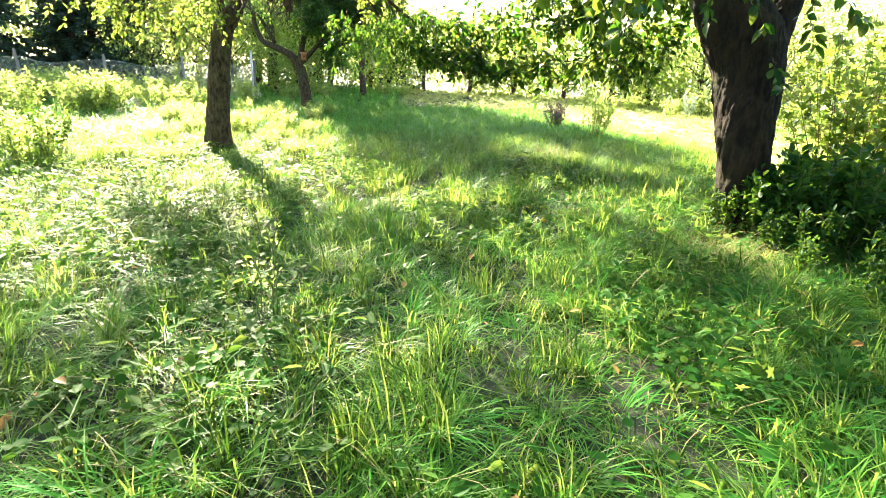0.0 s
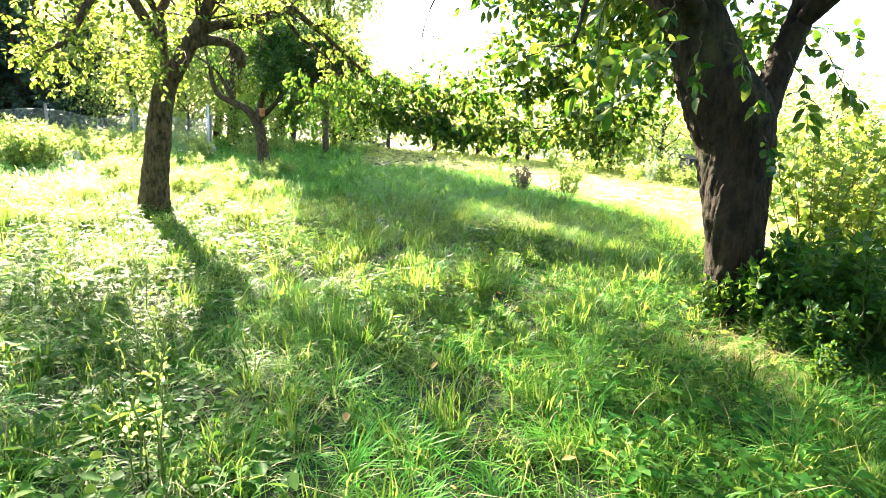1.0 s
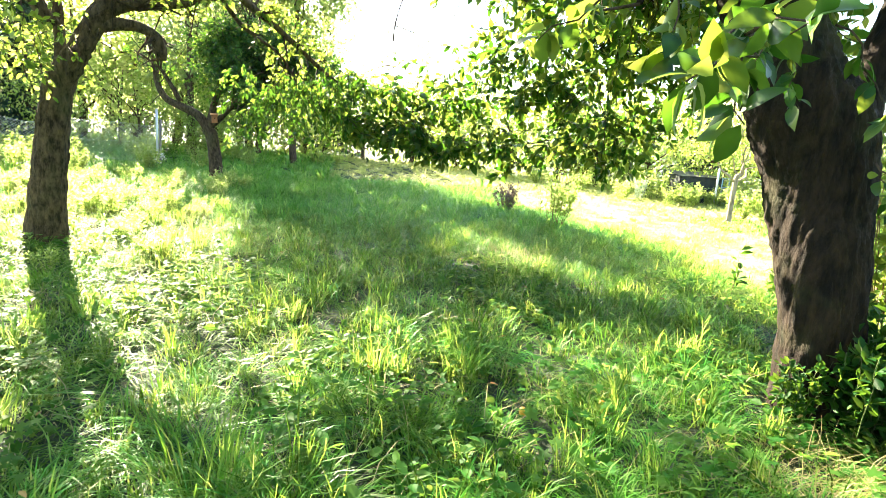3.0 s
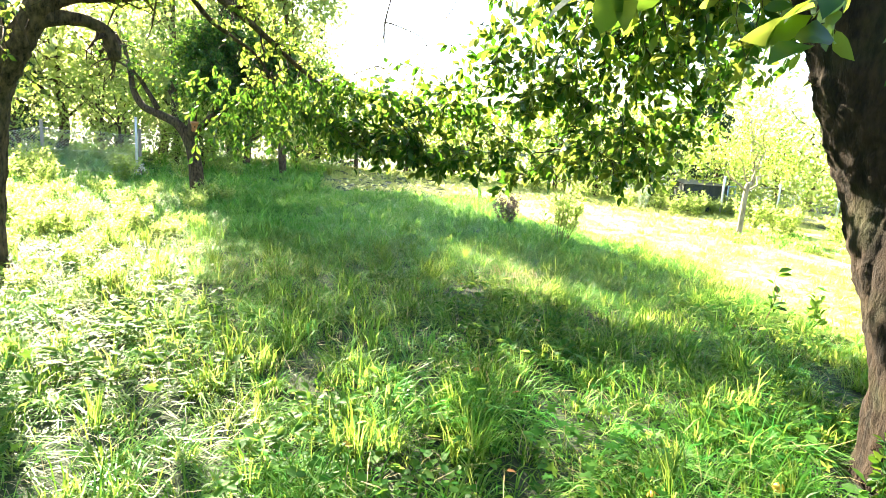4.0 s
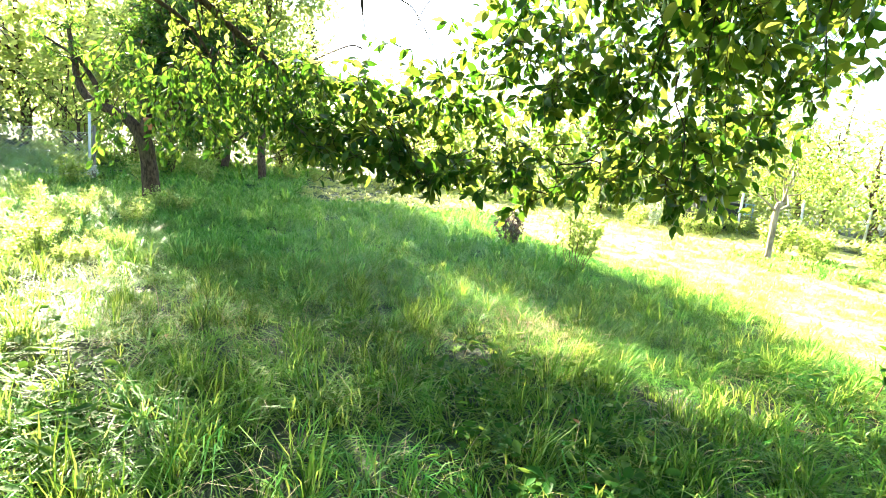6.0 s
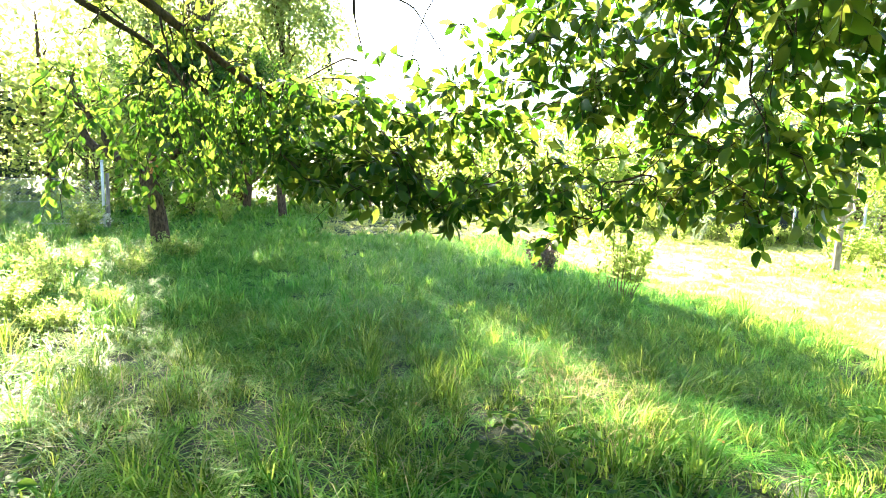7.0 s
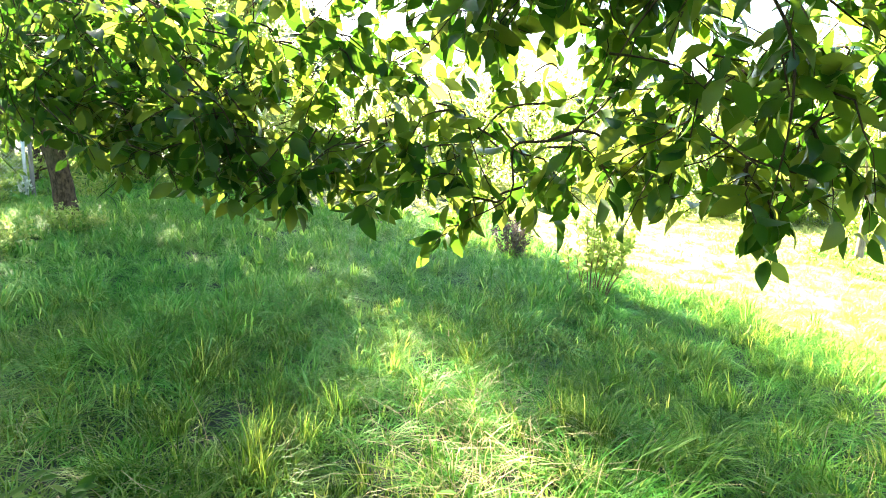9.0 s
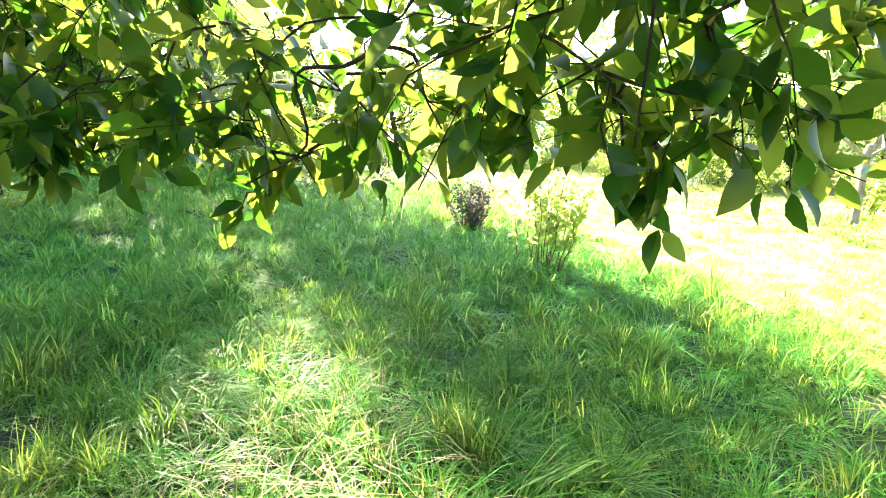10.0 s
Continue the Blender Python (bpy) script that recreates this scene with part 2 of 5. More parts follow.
def thing(name, place, label, category, group="", turn=0.0):
    ob = new(name)
    ob.empty_display_size = 0.1
    ob.matrix_basis = pose(*place, 0, 0, turn)
    return tagged(ob, label=label, category=category, group=group)


def join(soups):
    """Several (verts, faces) in one."""
    vs, by, n = [], {}, 0
    for v, fs in soups:
        for f in fs:
            f = np.asarray(f)
            if len(f):
                by.setdefault(f.shape[1], []).append(f + n)
        vs.append(v)
        n += len(v)
    return np.concatenate(vs), [np.concatenate(f) for f in by.values()]


def unit(a):
    return a / np.maximum(np.linalg.norm(a, axis=-1, keepdims=True), 1e-9)


def smooth_line(pts, per=5):
    """Catmull-Rom line through points that carry place and radius."""
    p = np.asarray(pts, float)
    p = np.vstack([2 * p[0] - p[1], p, 2 * p[-1] - p[-2]])
    out = []
    for i in range(1, len(p) - 2):
        for t in np.arange(per) / per:
            a, b, c, d = p[i - 1:i + 3]
            out.append(0.5 * (2 * b + (c - a) * t + (2 * a - 5 * b + 4 * c - d) * t * t + (3 * b - a - 3 * c + d) * t ** 3))
    out.append(p[-2])
    return np.array(out)


def tube(line, sides=8, rough=0.0, seed=0, ridge=0.0):
    """A closed tube round a line of x, y, z, radius; rough makes it knotty."""
    line = np.asarray(line, float)
    p, r = line[:, :3], np.maximum(line[:, 3], 0.0012)
    tan = unit(np.gradient(p, axis=0))
    ref = np.array([0.31, 0.17, 0.93]) if abs(tan[0, 2]) < 0.8 else np.array([0.9, 0.4, 0.1])
    u = unit(np.cross(tan, ref))
    w = np.cross(tan, u)
    ang = np.linspace(0, 2 * math.pi, sides, endpoint=False)
    rr = r[:, None] * np.ones(sides)
    if rough:
        g = np.random.default_rng(seed)
        ph = g.uniform(0, 6.28, 6)
        s = np.arange(len(p))[:, None]
        rr = rr * (1 + rough * (0.5 * np.sin(3 * ang + ph[0] + 0.22 * s) + 0.35 * np.sin(5 * ang + ph[1] - 0.3 * s)
                                + 0.3 * np.sin(2 * ang + ph[2] + 0.6 * s) + g.normal(0, 0.22, rr.shape)))
    v = p[:, None] + rr[..., None] * (np.cos(ang)[None, :, None] * u[:, None] + np.sin(ang)[None, :, None] * w[:, None])
    if ridge:
        for i in range(len(p)):
            for k in range(sides):
                c = Vector((v[i, k, 0] * 19, v[i, k, 1] * 19, v[i, k, 2] * 2.4))
                h = abs(noise.noise(c)) - 0.25 + 0.7 * (abs(noise.noise(c * 2.1)) - 0.25) + 0.25 * noise.noise(Vector(v[i, k]) * 3.5)
                v[i, k] += (v[i, k] - p[i]) / max(r[i], 1e-3) * ridge * h
    n = len(p)
    i = np.arange(n - 1)[:, None] * sides
    k = np.arange(sides)[None]
    q = np.stack([i + k, i + (k + 1) % sides, i + sides + (k + 1) % sides, i + sides + k], -1).reshape(-1, 4)
    v = np.vstack([v.reshape(-1, 3), p[0], p[-1]])
    a = np.arange(sides)
    caps = np.vstack([np.stack([(a + 1) % sides, a, np.full(sides, n * sides)], 1),
                      np.stack([(n - 1) * sides + a, (n - 1) * sides + (a + 1) % sides, np.full(sides, n * sides + 1)], 1)])
    return v, [q, caps]


def leaf_shape(kind):
    """One leaf of length 1 along y, face up: verts and faces."""
    if kind == "fine":          # pointed oval, folded along its midrib, with a drooping tip
        ys, ws = np.array([0.2, 0.46, 0.74]), np.array([0.175, 0.25, 0.175])
        dz = np.array([0.02, 0.0, -0.07])
        v = [(0, 0, 0)]
        for y, w, z in zip(ys, ws, dz):
            v += [(-w, y, z + 0.22 * w), (0, y, z), (w, y, z + 0.22 * w)]
        v.append((0, 1.0, -0.2))
        v.append((0, -0.16, 0.03)), v.append((0.012, 0.0, 0.0))
        tri = [(0, 2, 1), (0, 3, 2), (7, 8, 10), (8, 9, 10), (11, 12, 0)]
        quad = [(1, 2, 5, 4), (2, 3, 6, 5), (4, 5, 8, 7), (5, 6, 9, 8)]
        return np.array(v, float), [np.array(tri), np.array(quad)]
    if kind == "oval":          # six corners, folded
        v = [(0, 0, 0), (-0.26, 0.38, 0.07), (-0.2, 0.72, 0.03), (0, 1, -0.1), (0.2, 0.72, 0.03), (0.26, 0.38, 0.07)]
        return np.array(v, float), [np.array([(0, 3, 2, 1), (0, 5, 4, 3)])]
    if kind == "round":         # broad, nearly round
        a = np.linspace(-0.5, 0.5, 7) * 5.0
        v = [(0, 0.05, -0.04)] + [(0.46 * math.sin(t), 0.5 + 0.46 * math.cos(t), 0.05 * math.cos(3 * t)) for t in a]
        return np.array(v, float), [np.array([(0, i + 2, i + 1) for i in range(6)])]
    if kind == "lobed":         # five-lobed leaf
        r = [0.35, 0.95, 0.5, 1.0, 0.55, 1.05, 0.55, 1.0, 0.5, 0.95, 0.35]
        a = np.linspace(-2.5, 2.5, 11)
        v = [(0, 0.25, 0.0)] + [(0.52 * q * math.sin(t), 0.3 + 0.62 * q * math.cos(t), -0.06 * q * abs(math.sin(2 * t))) for q, t in zip(r, a)]
        return np.array(v, float), [np.array([(0, i + 2, i + 1) for i in range(10)])]
    v = [(0, 0, 0), (-0.3, 0.5, 0.05), (0, 1, -0.06), (0.3, 0.5, 0.05)]
    return np.array(v, float), [np.array([(0, 2, 1), (0, 3, 2)])]


def leaf_frames(dirs, g, flat=0.6):
    """Axes of leaves that point along dirs, faces turned about up with some scatter."""
    d = unit(dirs)
    n = g.normal(0, 1, d.shape) * (1 - flat) + np.array([0, 0, 1.0]) * flat
    x = unit(np.cross(d, n))
    return np.stack([x, d, np.cross(x, d)], -1)


def leaves(kind, places, dirs, sizes, g, flat=0.6):
    tv, tf = leaf_shape(kind)
    r = leaf_frames(np.asarray(dirs), g, flat)
    n, k = len(places), len(tv)
    v = np.einsum("nij,kj->nki", r, tv) * np.asarray(sizes)[:, None, None] + np.asarray(places)[:, None]
    off = (np.arange(n) * k)[:, None, None]
    return v.reshape(-1, 3), [(f[None] + off).reshape(-1, f.shape[1]) for f in tf]


def ball_dirs(n, g):
    return unit(g.normal(0, 1, (n, 3)))


# ---- ground ----
def build_ground():
    xs = np.unique(np.concatenate([np.linspace(-400, -30, 14), np.arange(-30, -9, 1.5), np.arange(-9, 14, 0.3), np.arange(14, 30, 1.5), np.linspace(30, 400, 14)]))
    ys = np.unique(np.concatenate([np.linspace(-400, -12, 14), np.arange(-12, -2, 1.0), np.arange(-2, 22, 0.3), np.arange(22, 40, 1.5), np.linspace(40, 400, 14)]))
    X, Y = np.meshgrid(xs, ys)
    Z = gz(X, Y)
    nx, ny = len(xs), len(ys)
    i, j = np.meshgrid(np.arange(nx - 1), np.arange(ny - 1))
    a = (j * nx + i).ravel()
    q = np.stack([a, a + 1, a + nx + 1, a + nx], 1)
    ob = part_np("ground", (np.stack([X, Y, Z], -1).reshape(-1, 3), [q]), M_GROUND)
    tagged(ob, label="gently sloping meadow soil with dry thatch under grass", category="ground", kind="structure")


build_ground()


# ---- grass ----
def blade_soup(P, az, L, W, bend, pieces=3):
    """Curved tapering blades of two or three pieces."""
    t = np.array([0.0, 0.38, 0.72, 1.0]) if pieces == 3 else np.array([0.0, 0.55, 1.0])
    wt = np.array([0.8, 1.0, 0.7])
    d = np.stack([np.cos(az), np.sin(az), np.zeros_like(az)], -1)
    s = np.stack([-np.sin(az), np.cos(az), np.zeros_like(az)], -1)
    hor = bend[:, None] * (t ** 1.8)[None] * L[:, None]
    ver = L[:, None] * (t[None] * (1 - 0.12 * bend[:, None]) - 0.52 * np.minimum(bend, 1.5)[:, None] * t[None] ** 2.6)
    c = P[:, None] + hor[..., None] * d[:, None]
    c[..., 2] += ver
    half = 0.5 * W[:, None] * wt[None]
    k = 2 * pieces + 1
    v = np.empty((len(P), k, 3))
    for i in range(pieces):
        v[:, 2 * i] = c[:, i] - half[:, i, None] * s
        v[:, 2 * i + 1] = c[:, i] + half[:, i, None] * s
    v[:, k - 1] = c[:, pieces]
    off = (np.arange(len(P)) * k)[:, None, None]
    q = np.array([(0, 1, 3, 2), (2, 3, 5, 4)][:pieces - 1])[None] + off
    tr = np.array([(k - 3, k - 2, k - 1)])[None] + off
    return v.reshape(-1, 3), [q.reshape(-1, 4), tr.reshape(-1, 3)]


def lush(x, y):
    """Slow change of the sward's height over the meadow, 0.6 to 1.4."""
    return 1 + 0.22 * np.sin(1.7 * x + 0.8 * y + 1) * np.sin(1.1 * y - 0.9 * x) + 0.16 * np.sin(3.1 * x - 2.3 * y)


def tufts(x0, x1, y0, y1, per_m2, blades, length, width, g, keep=None, pieces=3, bent=(0.55, 1.8), vary=0.42):
    soft = 0.8
    n = int((x1 - x0 + 2 * soft) * (y1 - y0 + 2 * soft) * per_m2)
    c = np.stack([g.uniform(x0 - soft, x1 + soft, n), g.uniform(y0 - soft, y1 + soft, n)], 1)
    edge = np.clip(np.stack([c[:, 0] - x0 + soft, x1 + soft - c[:, 0], c[:, 1] - y0 + soft, y1 + soft - c[:, 1]]) / (2 * soft), 0, 1)
    c = c[g.random(n) < edge.prod(0)]
    if keep is not None:
        c = c[keep(c[:, 0], c[:, 1])]
    n = len(c)
    tall = length * lush(c[:, 0], c[:, 1]) * np.clip(g.lognormal(0, vary, n), 0.4, 1.7)
    lean = g.uniform(0, 6.28, n)
    stiff = g.uniform(*bent, n)
    k = np.maximum(3, g.poisson(blades, n))
    idx = np.repeat(np.arange(n), k)
    m = len(idx)
    r = np.abs(g.normal(0, 0.055, m)) * (1 + 2.0 / per_m2)
    az = g.uniform(0, 6.28, m)
    P = np.empty((m, 3))
    P[:, 0] = c[idx, 0] + r * np.cos(az)
    P[:, 1] = c[idx, 1] + r * np.sin(az)
    P[:, 2] = gz(P[:, 0], P[:, 1]) - 0.01
    az2 = np.where(g.random(m) < 0.45, lean[idx] + g.normal(0, 0.5, m), az + g.normal(0, 0.6, m))
    L = tall[idx] * g.uniform(0.55, 1.2, m)
    W = width * g.uniform(0.6, 1.35, m)
    return blade_soup(P, az2, L, W, stiff[idx] * g.uniform(0.5, 1.5, m), pieces)


g = np.random.default_rng(11)
GRASS_LABEL = "long uncut green meadow grass, bent over in tufts"


def near_trunk(x, y):
    return ((x - 3.3) ** 2 + (y - 5.2) ** 2 > 0.36 ** 2) & ((x + 2.95) ** 2 + (y - 8.7) ** 2 > 0.22 ** 2)


def strip(x, y):
    """Where sun falls beside and beyond the shade; pale grass paints it there."""
    return ((x > 5.35 + 0.25 * np.sin(1.3 * y)) & (y > 6.5 + 0.5 * np.sin(0.9 * x) + 0.2 * np.sin(2.7 * x))) | ((y > 19.2) & (x > -0.5)) | ((x > 4.6) & (y > 14.5))


def tall_sward(x, y):
    return near_trunk(x, y) & ~strip(x, y)


def end_zone(x, y):
    return (x > -1.2) & (y > 8.2)


def clump(x, y, kind):
    """Where each kind of grass grows: loose patches a hand to an arm wide."""
    a, c = 1.9 * kind, 2.7 * kind
    v = np.sin(5.3 * x + 2.1 * y + a) * np.sin(4.7 * y - 2.6 * x + c) + 0.7 * np.sin(9.1 * x - 6.3 * y + c) * np.sin(7.9 * y + 5.2 * x + a) + 0.35 * np.sin(2.1 * x + 1.3 * y + a + c)
    return v + 0.45 * np.sin(173.1 * x + 91.7 * y) > (-0.3, 0.12, 0.05)[kind]


for kind, mat, dense, tall, bent, label in ((0, M_GRASS, 1.0, 0.21, (0.4, 1.5), GRASS_LABEL), (1, M_GRASS_YELLOW, 0.3, 0.23, (0.35, 1.1), "upright yellow-green grass tufts among the meadow grass"),
                                            (2, M_GRASS_PALE, 0.36, 0.21, (0.6, 1.7), "pale long grass blades bent over in the meadow")):
    grass_soups = [
        tufts(-4.0, 5.0, 0.6, 5.6, 48 * dense * (0.9 if kind == 1 else 1.0), 36, tall, 0.0062, g, lambda x, y: near_trunk(x, y) & clump(x, y, kind), 3 if kind else 2, bent),
        tufts(-5.5, 7.0, 5.6, 11.5, 48 * dense, 32, tall, 0.0076, g, lambda x, y: tall_sward(x, y) & ~end_zone(x, y) & clump(x, y, kind), 2, bent),
    ]
    inner = tufts(-1.2, 6.0, 8.2, 11.8, (76, 14, 76)[kind] * dense, 42, tall * (0.75 if kind == 1 else 1.0), 0.0054, g, lambda x, y: tall_sward(x, y) & end_zone(x, y) & clump(x, y, kind), 3, bent)
    tagged(part_np("grass", inner, (M_GRASS, M_GRASS_YELLOW, M_GRASS_LIFTED)[kind]), label="fresh green shaded grass in the middle of the meadow", category="grass", kind="stuff")
    tagged(part_np("grass", join(grass_soups), mat), label=label, category="grass", kind="stuff")
grass_soups = [
    tufts(-6.0, 7.0, 11.8, 18.0, 24, 28, 0.24, 0.0105, g, tall_sward, 2),
    tufts(-12.0, 6.0, 18.0, 31.0, 12, 18, 0.28, 0.03, g, tall_sward, 2),
    tufts(-12.0, -5.5, 5.6, 11.5, 16, 18, 0.3, 0.018, g, None, 2),
    tufts(-12.0, -6.0, 11.5, 18.0, 14, 18, 0.32, 0.02, g, None, 2),
    tufts(-8.0, -4.0, -2.0, 5.6, 10, 16, 0.28, 0.016, g, None, 2),
    tufts(-5.0, 9.0, -5.0, 0.4, 10, 18, 0.25, 0.016, g, None, 2),
    tufts(5.2, 17.0, -4.0, 6.8, 12, 16, 0.24, 0.024, g, None, 2),
]
tagged(part_np("grass", join(grass_soups), M_GRASS_LIFTED), label="meadow grass reaching to the far hedge", category="grass", kind="stuff")
tagged(part_np("grass", tufts(-6.0, 7.0, 10.8, 18.5, 30, 28, 0.22, 0.0095, g, tall_sward, 2, (0.6, 1.7)), M_GRASS_LIFTED), label="paler bent grass in the shaded middle of the meadow", category="grass", kind="stuff")
pale_soups = [
    tufts(4.0, 9.5, 6.5, 14.0, 56, 20, 0.11, 0.012, g, strip, 2),
    tufts(-1.0, 10.5, 14.0, 21.0, 24, 16, 0.12, 0.02, g, strip, 2),
    tufts(9.5, 17.0, 5.0, 21.0, 12, 16, 0.14, 0.026, g, strip, 2),
    tufts(-1.0, 17.0, 21.0, 31.0, 10, 16, 0.16, 0.032, g, strip, 2),
]
def fringe(x, y):
    """Long grass that softens the painted strip's edge over an arm's length."""
    return strip(x, y) & ~strip(x - 0.55, y) & near_trunk(x, y) & (np.sin(3.7 * y) + np.sin(9.1 * y + x) > -0.7)


# ellipse of greener tufts that paints the fruit tree's shade on the strip
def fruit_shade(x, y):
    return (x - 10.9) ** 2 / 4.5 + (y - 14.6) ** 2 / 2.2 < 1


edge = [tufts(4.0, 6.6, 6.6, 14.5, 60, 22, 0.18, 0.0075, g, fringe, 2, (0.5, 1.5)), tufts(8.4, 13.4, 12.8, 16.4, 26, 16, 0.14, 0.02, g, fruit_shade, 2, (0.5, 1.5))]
tagged(part_np("grass", join(edge), M_GRASS_LIFTED), label="greener grass at the rim of the mown strip", category="grass", kind="stuff")
# pale sheet under the short grass, with sunlight put into its colour
tx, ty = np.meshgrid(np.arange(3.8, 20.0, 0.25), np.arange(6.0, 32.0, 0.25))
keep = strip(tx - 0.1, ty + 0.12) & strip(tx + 0.12, ty - 0.1)
tx, ty = tx[keep].ravel(), ty[keep].ravel()
quad = np.stack([np.stack([tx + a, ty + b, gz(tx + a, ty + b) + 0.012], -1) for a, b in ((0, 0), (0.25, 0), (0.25, 0.25), (0, 0.25))], 1)
ob = part_np("grass_clippings", (quad.reshape(-1, 3), [np.arange(4 * len(tx)).reshape(-1, 4)]), M_SUNLIT_GROUND)
tagged(ob, label="pale dry clippings lying under the short mown grass", category="clippings", kind="structure")
tagged(part_np("mown_grass", join(pale_soups), M_SUNLIT), label="short pale sunlit grass beside the long meadow grass", category="grass", kind="stuff")
short = tufts(-4.0, 5.0, 0.5, 8.4, 26, 20, 0.12, 0.0065, g, near_trunk, 2, (0.5, 1.6))
tagged(part_np("grass", short, M_GRASS), label="short undergrowth of fine green grass below the tufts", category="grass", kind="stuff")
short = tufts(-1.0, 5.6, 8.4, 12.0, 34, 22, 0.13, 0.0065, g, tall_sward, 2, (0.5, 1.6))
tagged(part_np("grass", short, M_GRASS_LIFTED), label="short fine grass filling the shaded sward", category="grass", kind="stuff")
# taller dry straws and seed stalks
n = 3600
P = np.stack([g.uniform(-4, 5, n), g.uniform(0.6, 9.5, n), np.zeros(n)], 1)
# the last 550 straws follow the sunlit streak and paint it yellow
P = np.vstack([P, np.stack([g.normal(2.75, 0.22, 420), g.normal(4.1, 0.3, 420), np.zeros(420)], 1), np.stack([g.normal(2.45, 0.24, 550), g.normal(9.3, 0.7, 550), np.zeros(550)], 1)])
P = P[near_trunk(P[:, 0], P[:, 1])]
P[:, 2] = gz(P[:, 0], P[:, 1])
n = len(P)
tagged(part_np("dry_grass", blade_soup(P, g.uniform(0, 6.28, n), g.uniform(0.15, 0.42, n), g.uniform(0.002, 0.0045, n), g.uniform(0.5, 1.8, n)), M_STRAW),
       label="dry straw coloured blades scattered among the grass", category="dry grass", kind="stuff")


# ---- low weeds among the grass ----
def low_weeds(n, x0, x1, y0, y1, kind, size, g, high, keep=None):
    c = np.stack([g.uniform(x0, x1, n), g.uniform(y0, y1, n)], 1)
    if keep is not None:
        c = c[keep(c[:, 0], c[:, 1])]
    n = len(c)
    k = g.integers(4, 10, n)
    i = np.repeat(np.arange(n), k)
    m = len(i)
    az, r = g.uniform(0, 6.28, m), np.abs(g.normal(0, 0.06, m))
    p = np.empty((m, 3))
    p[:, 0], p[:, 1] = c[i, 0] + r * np.cos(az), c[i, 1] + r * np.sin(az)
    p[:, 2] = gz(p[:, 0], p[:, 1]) + high * g.uniform(0.3, 1.1, m)
    d = np.stack([np.cos(az), np.sin(az), g.uniform(-0.2, 0.5, m)], 1)
    return leaves(kind, p, d, size * g.uniform(0.6, 1.4, m), g, 0.75)


def patchy(x, y):
    return (np.sin(2.1 * x + 1.3 * y) + np.sin(1.4 * y - 2.6 * x + 2) > 0.1) & near_trunk(x, y)


weeds = [low_weeds(2000, -4, 5, 0.5, 8.0, "round", 0.04, g, 0.12, patchy),
         low_weeds(1500, -4, 5, 0.5, 9, "oval", 0.075, g, 0.13, patchy),
         low_weeds(260, 1.2, 4.2, 1.5, 6.0, "lobed", 0.075, g, 0.13, near_trunk),
         low_weeds(500, -4.5, -1.0, 3, 9, "lobed", 0.06, g, 0.15, near_trunk)]
tagged(part_np("ground_weeds", join(weeds), M_WEED), label="low broad-leaved weeds growing between the grass", category="weeds", kind="stuff")
n = 60
P = np.stack([g.uniform(-3, 4.5, n), g.uniform(1, 9, n), np.zeros(n)], 1)
P[:, 2] = gz(P[:, 0], P[:, 1]) + g.uniform(0.06, 0.16, n)
tagged(part_np("fallen_leaves", leaves("oval", P, ball_dirs(n, g) * (1, 1, 0.3), g.uniform(0.04, 0.08, n), g, 0.8), M_DEAD),
       label="few orange brown fallen leaves in the grass", category="fallen leaves", kind="stuff")


# ---- trees ----
def droop_line(a, b, sag, g, n=6, r0=0.006, r1=0.002, wander=0.03):
    t = np.linspace(0, 1, n)[:, None]
    p = np.asarray(a) * (1 - t) + np.asarray(b) * t
    p[:, 2] += sag * 4 * (t * (1 - t))[:, 0]
    p[1:-1] += g.normal(0, wander, (n - 2, 3))
    return np.hstack([p, r0 + (r1 - r0) * t])


def along(line, s):
    """Places and directions at fractions s of a line."""
    p = line[:, :3]
    d = np.concatenate([[0], np.cumsum(np.linalg.norm(np.diff(p, axis=0), axis=1))])
    q = np.stack([np.interp(s * d[-1], d, p[:, k]) for k in range(3)], 1)
    h = np.stack([np.interp(np.minimum(s + 0.02, 1) * d[-1], d, p[:, k]) - np.interp(np.maximum(s - 0.02, 0) * d[-1], d, p[:, k]) for k in range(3)], 1)
    return q, unit(h), d[-1]


def spray(line, g, step, size, hang, keep_from=0.1):
    """Leaves along a twig: places, directions, sizes. hang: how far they turn down."""
    _, _, length = along(line, np.array([0.5]))
    n = max(3, int(length / step))
    s = np.sort(g.uniform(keep_from, 1.0, n))
    p, d, _ = along(line, s)
    side = ball_dirs(n, g)
    out = unit(0.5 * d + 0.8 * side + np.array([0, 0, -hang]))
    return p + 0.012 * side, out, size * g.uniform(0.65, 1.2, n)


def grow(line, g, count, length, depth, lines, up=0.2, spread=0.9, r=0.35, tip_from=0.3):
    """Side branches on a line, level by level, gathered in lines by depth."""
    s = g.uniform(tip_from, 1.0, count)
    p, d, full = along(line, s)
    rad = np.interp(s, np.linspace(0, 1, len(line)), line[:, 3])
    for k in range(count):
        out = unit(0.55 * d[k] + spread * ball_dirs(1, g)[0] + np.array([0, 0, up]))
        ln = length * g.uniform(0.6, 1.25) * (1.1 - 0.5 * s[k])
        end = p[k] + out * ln
        child = droop_line(p[k], end, 0.08 * ln, g, 4, max(rad[k] * r, 0.004), 0.002, 0.05 * ln)
        lines.setdefault(depth, []).append(child)
        if depth > 1:
            grow(child, g, max(2, int(count * 0.55)), length * 0.5, depth - 1, lines, up * 0.5, spread, 0.5, 0.2)
    return lines


def wood(lines_with_sides):
    return join([tube(l, s, rough, i) for i, (l, s, rough) in enumerate(lines_with_sides)])


def old_wood(line, per, sides, ridge, seed):
    """A trunk with knots and ridged bark."""
    return tube(smooth_line(line, per), sides, 0.012, seed, ridge)


